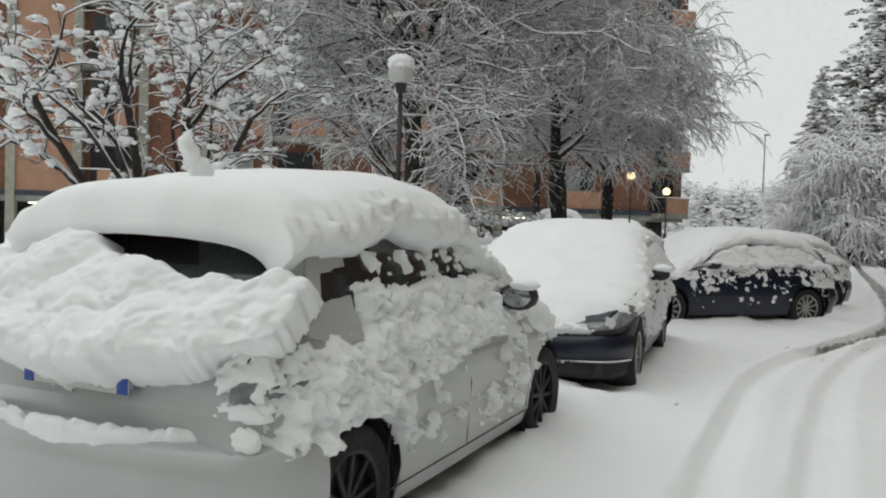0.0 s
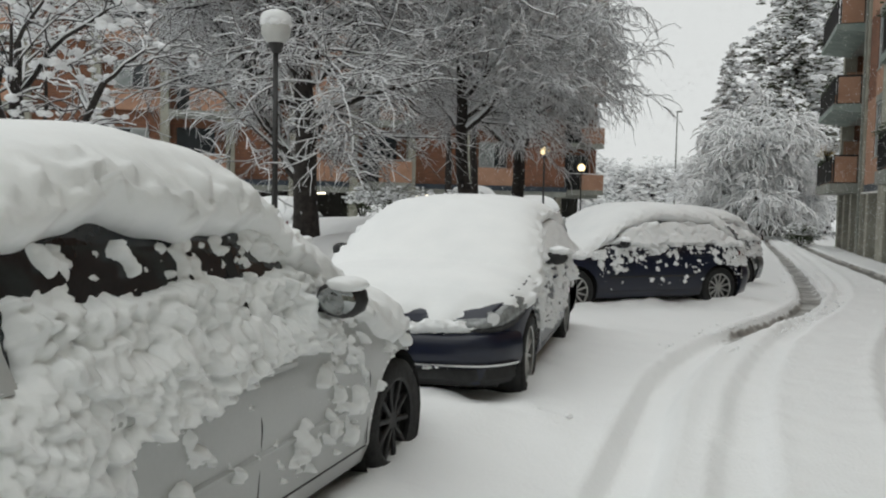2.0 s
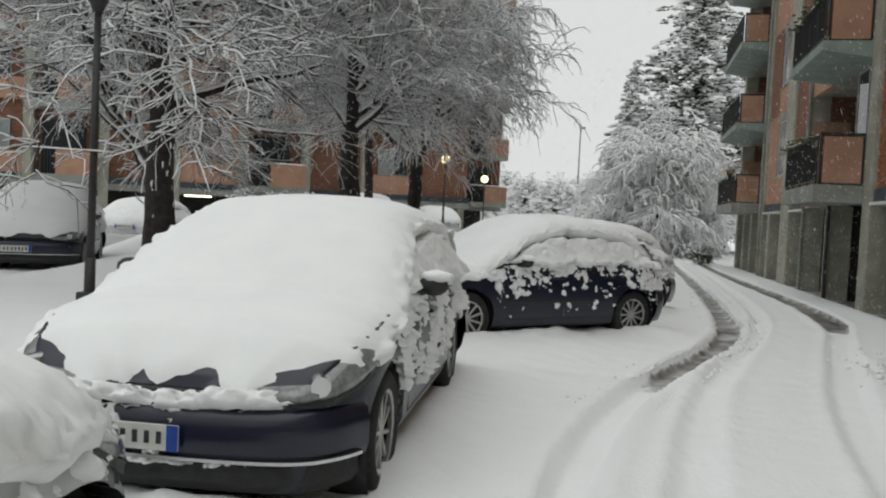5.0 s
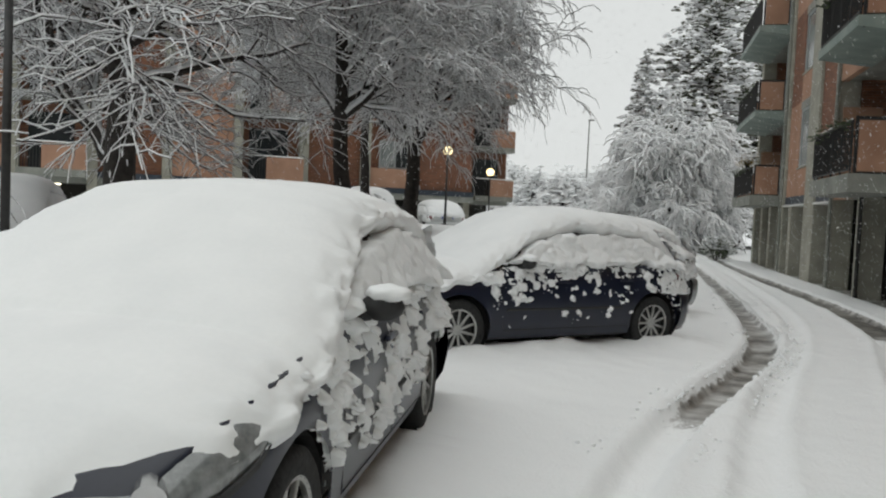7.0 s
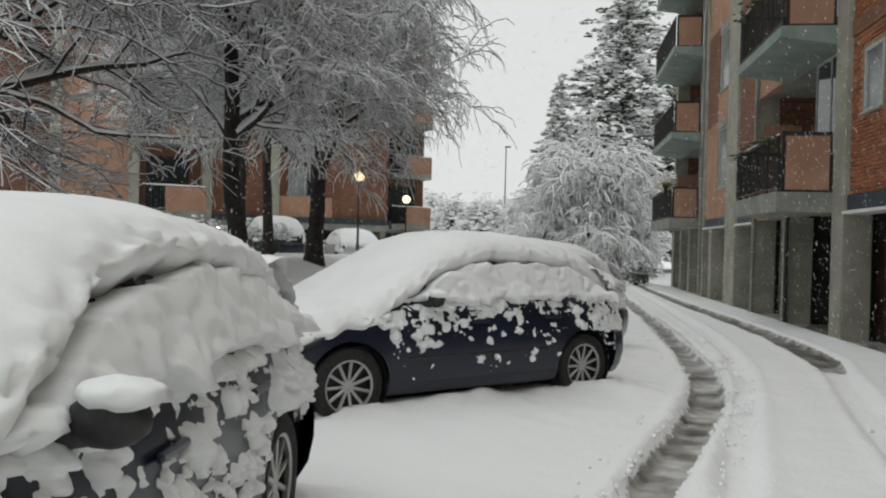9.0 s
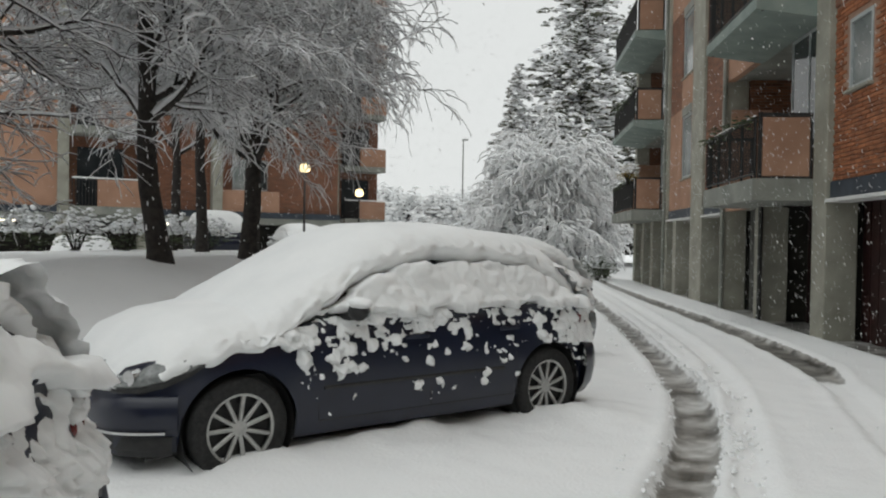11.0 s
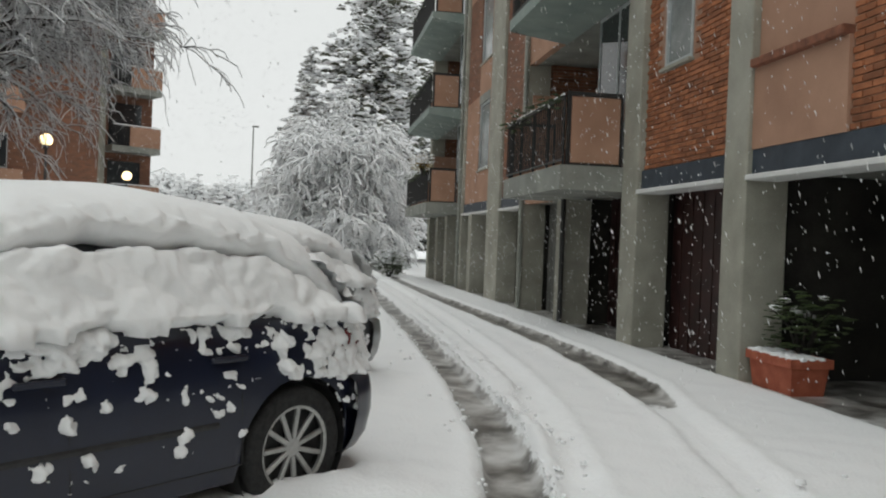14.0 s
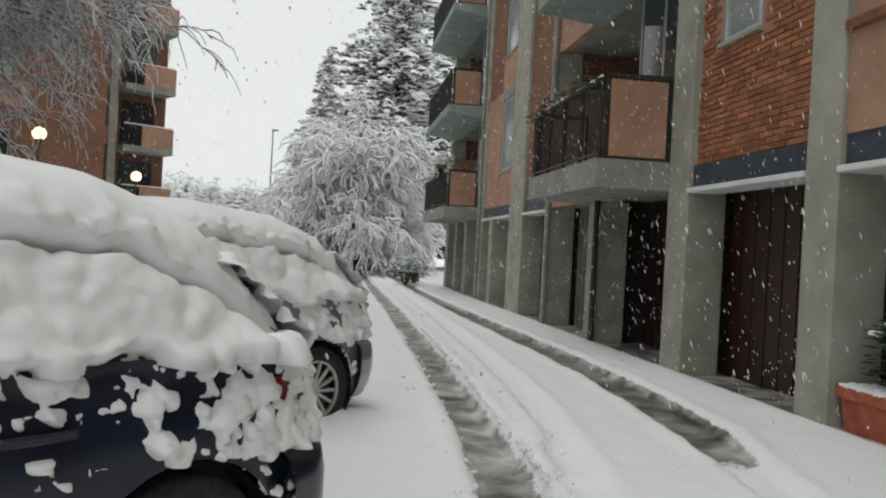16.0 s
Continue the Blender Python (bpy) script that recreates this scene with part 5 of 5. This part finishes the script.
tree("tree", -6.3, 20.9, 1.0, 8.5, 0.19, 8, "slim bare tree with snow-laden drooping twigs", dict(BROAD, len=[0, 3.3, 1.9, 0.9, 0.5], kids=[19, 10, 8, 5], pull=[0.06, 0.09, -0.08, -0.35, -0.6], **{"from": [0.26, 0.2, 0.15, 0.1]}), 1.9, (0, 0), 0, 0.0055)
tree("tree", -6.05, 24.6, 1.0, 8.0, 0.21, 9, "bare tree with a broad weeping snowy crown", dict(BROAD, len=[0, 3.4, 2.0, 1.0, 0.6], kids=[21, 11, 8, 5], pull=[0.05, 0.09, -0.12, -0.5, -0.8], **{"from": [0.26, 0.2, 0.15, 0.1]}), 1.7, (0.03, 0.02), 0, 0.0055)
tree("tree", -8.2, 27.5, 1.0, 7.5, 0.16, 12, "leaning bare tree powdered with snow", dict(BROAD, len=[0, 3.4, 1.8, 0.9, 0.5], kids=[12, 8, 7, 5], pull=[0.05, 0.03, -0.1, -0.35, -0.6], **{"from": [0.35, 0.2, 0.15, 0.1]}), 1.2, (-0.12, 0.05))
tree("tree", -10.4, 31, 0.9, 8, 0.16, 14, "bare tree powdered with snow", dict(BROAD, len=[0, 3.4, 1.8, 0.9, 0.5], kids=[12, 8, 7, 5], **{"from": [0.35, 0.2, 0.15, 0.1]}), 1.2, (0.06, 0))
tree("small_tree", -8.6, 8.7, 0.3, 3.4, 0.085, 17, "small many-stemmed tree bent by thick clumps of snow",
     dict(BROAD, trunks=5, levels=4, len=[0, 1.9, 1.0, 0.45], kids=[5, 5, 4], angle=[0.7, 0.8, 0.9], taper=[0.5, 0.4, 0.5, 0.6], wander=[0.1, 0.17, 0.2, 0.25], pull=[0.03, 0.0, -0.06, -0.2], thin=[0.6, 0.5, 0.5]), 0.95, (0, 0), 0.34, 0.007)
tree("weeping_tree", 1.4, 49.5, -0.1, 6.0, 0.24, 23, "round weeping tree bowed under heavy snow",
     dict(BROAD, len=[0, 3.4, 2.0, 1.3, 0.8], kids=[16, 9, 7, 5], angle=[1.05, 0.8, 0.8, 0.8], pull=[0.05, -0.05, -0.3, -0.6, -0.8]), 4.2, (0, 0), 0.75, 0.011, SNOW)


# ---- conifers ----
def conifer(x, y, z, height, width, seed, label, snow):
    rng = np.random.default_rng(seed)
    t = thing("conifer", x, y, z, 0, label, "tree")
    part("trunk", rod(bmesh.new(), (0, 0, -0.3), (0, 0, height * 0.97), 0.02 * height, 0.02, 10), BARK, t, smooth=True)
    green, white = Heap(), Heap()
    zz = height * 0.1
    while zz < height * 0.985:
        u = zz / height
        reach = width * (1 - u) ** 0.8 + 0.12
        k = int(7 + 11 * (1 - u))
        for i in range(k):
            a = rng.uniform(0, 2 * math.pi)
            ln = reach * rng.uniform(0.65, 1.12)
            n = 5
            s = np.linspace(0, 1, n + 1)
            z1 = zz + rng.uniform(-0.03, 0.03) * height
            px, pz = s * ln, z1 - 0.16 * ln * s + 0.22 * ln * (s ** 2) * rng.uniform(-1.3, 0.4)
            pts = np.stack([px * math.cos(a), px * math.sin(a), pz], -1)
            for j in range(1, n + 1):
                q = 1 - 0.5 * s[j]
                for _ in range(5):
                    o = rng.normal(0, 0.16 * q * (0.3 + ln * 0.35), 3) * [1, 1, 0.7]
                    yaw = a + rng.normal(0, 0.7)
                    r = rng.uniform(0.1, 0.2) * (0.5 + 0.25 * ln)
                    c, sn = math.cos(yaw), math.sin(yaw)
                    v, f = ico(1)
                    w = v * [1.7, 0.6, 0.4] * r
                    w = np.stack([w[:, 0] * c - w[:, 1] * sn, w[:, 0] * sn + w[:, 1] * c, w[:, 2] - 0.25 * np.abs(w[:, 0])], -1)
                    green.add(w + pts[j] + o, f)
                    if rng.random() < snow:
                        near = rng.random() < 0.55
                        white.add(w * (1.1 if near else 0.97) + pts[j] + o + [0, 0, (0.02 if near else 0.2) * r], f)
        zz += height * 0.02 + 0.04
    tagged(part("needles", green.mesh("needles", NEEDLE, False), None, t), kind="stuff")
    tagged(part("branch_snow", white.mesh("branch_snow", SNOW_TREE, False), None, t, "snow lying on the boughs"), kind="stuff")


conifer(-0.3, 59, -0.1, 12.6, 3.0, 2, "pointed fir with snow on every bough", 0.95)
conifer(3.9, 61, -0.1, 24, 6.0, 3, "tall dark conifer dusted with snow", 0.85)
conifer(8.5, 66, -0.1, 17, 4.0, 6, "dark conifer dusted with snow", 0.4)


# ---- distance: snowy trees, a pale block of flats, a tall lamp mast ----
def far_tree(x, y, h, seed):
    rng = np.random.default_rng(seed)
    t = thing("tree", x, y, -0.2, 0, "distant tree white with snow", "tree", "distant trees")
    wood, white = Heap(), Heap()
    wood.tube([(0, 0, -0.2), (0, 0, h * 0.35), (0.1, 0, h * 0.8)], [0.2, 0.16, 0.05], 6)
    for _ in range(800):
        d = unit(rng.normal(0, 1, 3))
        r = h * 0.42 * rng.uniform(0.35, 1.0)
        p = np.array([0, 0, h * 0.6]) + d * [r, r, r * 0.95]
        p = p * (1 + 0.12 * noise.noise((p[0] * 0.9, p[1] * 0.9, p[2] * 0.9 + seed)))
        white.lump(p, rng.uniform(0.1, 0.26), (1.5, 1.5, 0.5), 1, rng)
        if rng.random() < 0.3:
            wood.tube([p - d * 0.7, p - d * 0.2 + [0, 0, 0.05], p + [0, 0, -0.1]], [0.03, 0.025, 0.01], 3)
    part("trunk", wood.mesh("trunk", TWIG), None, t)
    tagged(part("crown", white.mesh("crown", SNOW), None, t), kind="stuff")


for k, (x, y, h) in enumerate(((-10.5, 84, 6.2), (-7.0, 78, 5.5), (-3.2, 82, 6.5), (-14, 92, 7.5), (-18, 100, 8), (-5, 96, 7.5), (-9, 104, 8), (-1.5, 72, 5.0), (-23, 108, 9), (-13.5, 78, 5))):
    far_tree(x, y, h, 70 + k)
b = thing("apartment_block", -22, 150, 0, 0, "pale distant block of flats with a flat roof", "building")
part("wall", block(-5, 5, 0, 8, -1, 9), WHITE, b)
part("roof", block(-5.2, 5.2, -0.2, 8.2, 9, 9.3), SNOW, b)
for i in range(4):
    for k in range(3):
        part("window", block(-4.5 + i * 2.4, -3.2 + i * 2.4, -0.05, -0.004, 0.5 + 3 * k, 2.0 + 3 * k), CURTAIN, b)
mast = thing("lamp_mast", -5.7, 89.4, -0.2, 0, "tall thin grey steel lamp mast", "lamp mast")
part("post", rod(bmesh.new(), (0, 0, -0.5), (0, 0, 11.6), 0.1, 0.06, 10), GREYDOOR, mast)
part("lamp_head", block(-0.12, 0.5, -0.12, 0.12, 11.6, 11.75, 0.03), GREYDOOR, mast)


# ---- end of the road: low wall, parked shapes, small orange lights, bush ----
w = thing("low_wall", label="low grey concrete wall with a strip of snow", category="wall")
part("wall", block(-7, 4.2, 53.2, 53.5, -0.4, 0.55), CONCRETE_D, w)
part("wall_snow", block(-7, 4.2, 53.15, 53.55, 0.552, 0.66, 0.04), SNOW, w)
for k, (x, y) in enumerate(((-0.4, 56.2), (2.4, 56.4))):
    here = pose(x, y, -0.15, 0, 0, 90)
    build_car(here, HATCH, (PAINT_G, PAINT_N)[k], "car parked beyond the low wall, dusted with snow", 7, ALLOY, 0)
shop = thing("low_building", label="low dark brick building with lit windows behind the trees", category="building")
part("wall", block(-2.5, 6.5, 63, 66, -0.4, 2.4), DARKWALL, shop)
part("roof", block(-2.8, 6.8, 62.6, 66.4, 2.4, 2.6), SNOW, shop)
lights = thing("string_lights", label="row of small orange lights strung between posts", category="lights")
for x in (-1.6, 3.6):
    part("post", rod(bmesh.new(), (x, 58.2, -0.3), (x, 58.2, 2.3), 0.05, seg=8), IRON, lights)
bm = bmesh.new()
for i in range(16):
    rod(bm, (-1.6 + i * 0.325, 58.2, 2.2 - 0.35 * math.sin(math.pi * i / 16)), (-1.6 + (i + 1) * 0.325, 58.2, 2.2 - 0.35 * math.sin(math.pi * (i + 1) / 16)), 0.012, seg=4)
part("wire", bm, IRON, lights)
for i in range(1, 16):
    part("bulb", ball(bmesh.new(), (-1.6 + i * 0.325, 58.2, 2.15 - 0.35 * math.sin(math.pi * i / 16)), 0.055, 2), ORANGE_ON, lights, "glowing orange bulb")


def bush(x, y, z, r, seed, n, label, name="bush", white=0.6, leaf=LEAF):
    rng = np.random.default_rng(seed)
    t = thing(name, x, y, z, 0, label, "bush")
    green, snow, stem = Heap(), Heap(), Heap()
    for i in range(9):
        a = i * 0.7
        stem.tube([(0, 0, -0.1), (0.3 * r * math.cos(a), 0.3 * r * math.sin(a), r * 0.6), (0.7 * r * math.cos(a), 0.7 * r * math.sin(a), r)], [0.02, 0.014, 0.006], 4)
    for _ in range(n):
        d = unit(rng.normal(0, 1, 3))
        p = np.array([0, 0, r * 0.75]) + d * r * rng.uniform(0.3, 1) * [1, 1, 0.8]
        s = rng.uniform(0.03, 0.07) * (0.5 + r * 0.6)
        v, f = ico(1)
        yaw = rng.uniform(0, 6.3)
        w = v * [1.8, 0.7, 0.25] * s
        w = np.stack([w[:, 0] * math.cos(yaw) - w[:, 1] * math.sin(yaw), w[:, 0] * math.sin(yaw) + w[:, 1] * math.cos(yaw), w[:, 2]], -1)
        green.add(w + p, f)
        if d[2] > -0.2 and rng.random() < white:
            snow.lump(p + [0, 0, s * 0.4], s * 1.3, (1.2, 1.2, 0.6), 1, rng)
    part("stem", stem.mesh("stem", BARK), None, t)
    tagged(part("leaves", green.mesh("leaves", leaf, False), None, t), kind="stuff")
    if snow.n:
        tagged(part("leaf_snow", snow.mesh("leaf_snow", SNOW_TREE), None, t), kind="stuff")


bush(2.9, 40.6, -0.1, 0.75, 5, 420, "round evergreen bush with snow on its leaves", white=0.5)
bush(3.4, 42.3, -0.1, 0.6, 6, 300, "evergreen bush with snow on its leaves", white=0.5)
for k, (x, y) in enumerate(((-10.2, 27.5), (-9.6, 29.0), (-10.8, 26.2), (-9.2, 30.6), (-11.2, 24.9))):
    bush(x, y, float(lay(x, y)) - 0.05, 0.7, 30 + k, 240, "low hedge bush buried in snow", white=0.95)

# planter by the column
p = thing("planter", 4.72, 17.75, float(lay(4.72, 17.75)) - 0.1, 0, "terracotta planter box with a snowy rim beside the column", "planter")
bm = bmesh.new()
vs = [[bm.verts.new((sx * kx, sy * ky, z)) for sx, sy in ((-1, -1), (1, -1), (1, 1), (-1, 1))] for kx, ky, z in ((0.17, 0.34, 0), (0.2, 0.38, 0.33), (0.23, 0.41, 0.33), (0.23, 0.41, 0.42), (0.19, 0.37, 0.42), (0.18, 0.36, 0.36))]
bm.faces.new(vs[0][::-1])
for a, c in zip(vs, vs[1:]):
    for i in range(4):
        j = (i + 1) % 4
        bm.faces.new((a[i], a[j], c[j], c[i]))
bm.faces.new(vs[-1])
part("box", bm, TERRA, p)
rim = Heap()
rng = np.random.default_rng(3)
for y in np.arange(-0.38, 0.4, 0.05):
    for x in (-0.19, -0.1, 0.0, 0.1):
        rim.lump((x, y, 0.42 + rng.normal(0, 0.005)), rng.uniform(0.04, 0.06), (1, 1, 0.4), 1, rng)
part("snow_rim", rim.mesh("snow_rim", SNOW_WET), None, p, "snow on the soil and rim")
bush(4.85, 17.7, 0.36, 0.45, 9, 200, "dark leafy plant growing in the planter", "potted_plant", 0.06)
bush(3.35, 35.7, 3.5, 0.42, 10, 160, "yellowing plant in a balcony pot under snow", "balcony_plant", 1.0, YELLOWLEAF)


# ---- bricks of the nearest wall panels ----
HOLES = (19.71, 20.59, 3.76, 4.9)
near_wall = [o for o in BUILDING.children if o.name.startswith("brick_wall")]
bricks_on(near_wall[1], 18.662, 21.078, 2.475, 5.15, 4.524, HOLES, True, 3, 300)
bricks_on(near_wall[0], 15.002, 16.648, 2.475, 5.15, 4.514, None, False, 4)
bricks_on(near_wall[6], 18.662, 21.078, 5.475, 8.15, 4.524, (19.71, 20.59, 6.76, 7.9), False, 5)


# ---- snow in the air ----
def flakes():
    rng = np.random.default_rng(99)
    h = Heap()
    v = np.array([(1, 0, 0), (-1, 0, 0), (0, 1, 0), (0, -1, 0), (0, 0, 1), (0, 0, -1)], float)
    f = np.array([(0, 2, 4), (2, 1, 4), (1, 3, 4), (3, 0, 4), (2, 0, 5), (1, 2, 5), (3, 1, 5), (0, 3, 5)])

    def fall(n, xs, ys, zs, s0, s1, longest):
        for x, y, z, s, k in zip(rng.uniform(*xs, n), rng.uniform(*ys, n), rng.uniform(*zs, n), rng.uniform(s0, s1, n), rng.uniform(0.9, longest, n)):
            if abs(x) < 1.6 + 0.16 * max(0, y - 4) and y < 14.6 and z < 3.2:
                continue
            w = v * [s, s, s * k]
            w[:, 0] -= 0.35 * w[:, 2]
            h.add(w + [x, y, z], f)
    fall(3800, (1.9, 4.9), (9, 26), (0.1, 4.2), 0.0025, 0.005, 7.0)
    fall(900, (-3.2, 1.6), (10.5, 13.5), (0.15, 1.6), 0.002, 0.005, 4.0)
    fall(6000, (-12, 4.2), (13, 34), (0.2, 9), 0.004, 0.009, 2.5)
    fall(22000, (-22, 6), (36, 80), (0.0, 16), 0.008, 0.017, 1.6)
    tagged(new("falling_snow", h.mesh("falling_snow", SNOW)), "sparse snowflakes falling through the air", "snow", kind="stuff")


flakes()


# ---- crumbs of snow thrown up by the wheels ----
def crumbs():
    rng = np.random.default_rng(61)
    h = Heap()
    for _ in range(1500):
        y = rng.uniform(9.5, 25)
        side = 1 if rng.random() < 0.75 else -1
        x = float(smooth_line(TRACK_L, y)) + side * (0.17 + abs(rng.normal(0, 0.11)))
        r = rng.uniform(0.006, 0.03) * rng.uniform(0.4, 1)
        h.lump((x, y, float(lay(x, y)) + 0.2 * r), r, (1, 1.2, 0.75), 1, rng)
    for cx, cy, wide in ((-2.2, 6.1, 0.75), (2.7, 12.2, 0.5)):
        for _ in range(260):
            x, y = cx + rng.normal(0, wide * 0.6), cy + rng.normal(0, 0.16 if wide > 0.6 else 0.9)
            r = rng.uniform(0.008, 0.045) * rng.uniform(0.4, 1)
            h.lump((x, y, float(lay(x, y)) + 0.04), r, (1, 1.1, 0.7), 1, rng)
    tagged(new("snow_crumbs", h.mesh("snow_crumbs", SNOW_WET)), "loose crumbs of snow beside the wheel tracks", "snow", kind="stuff")


crumbs()
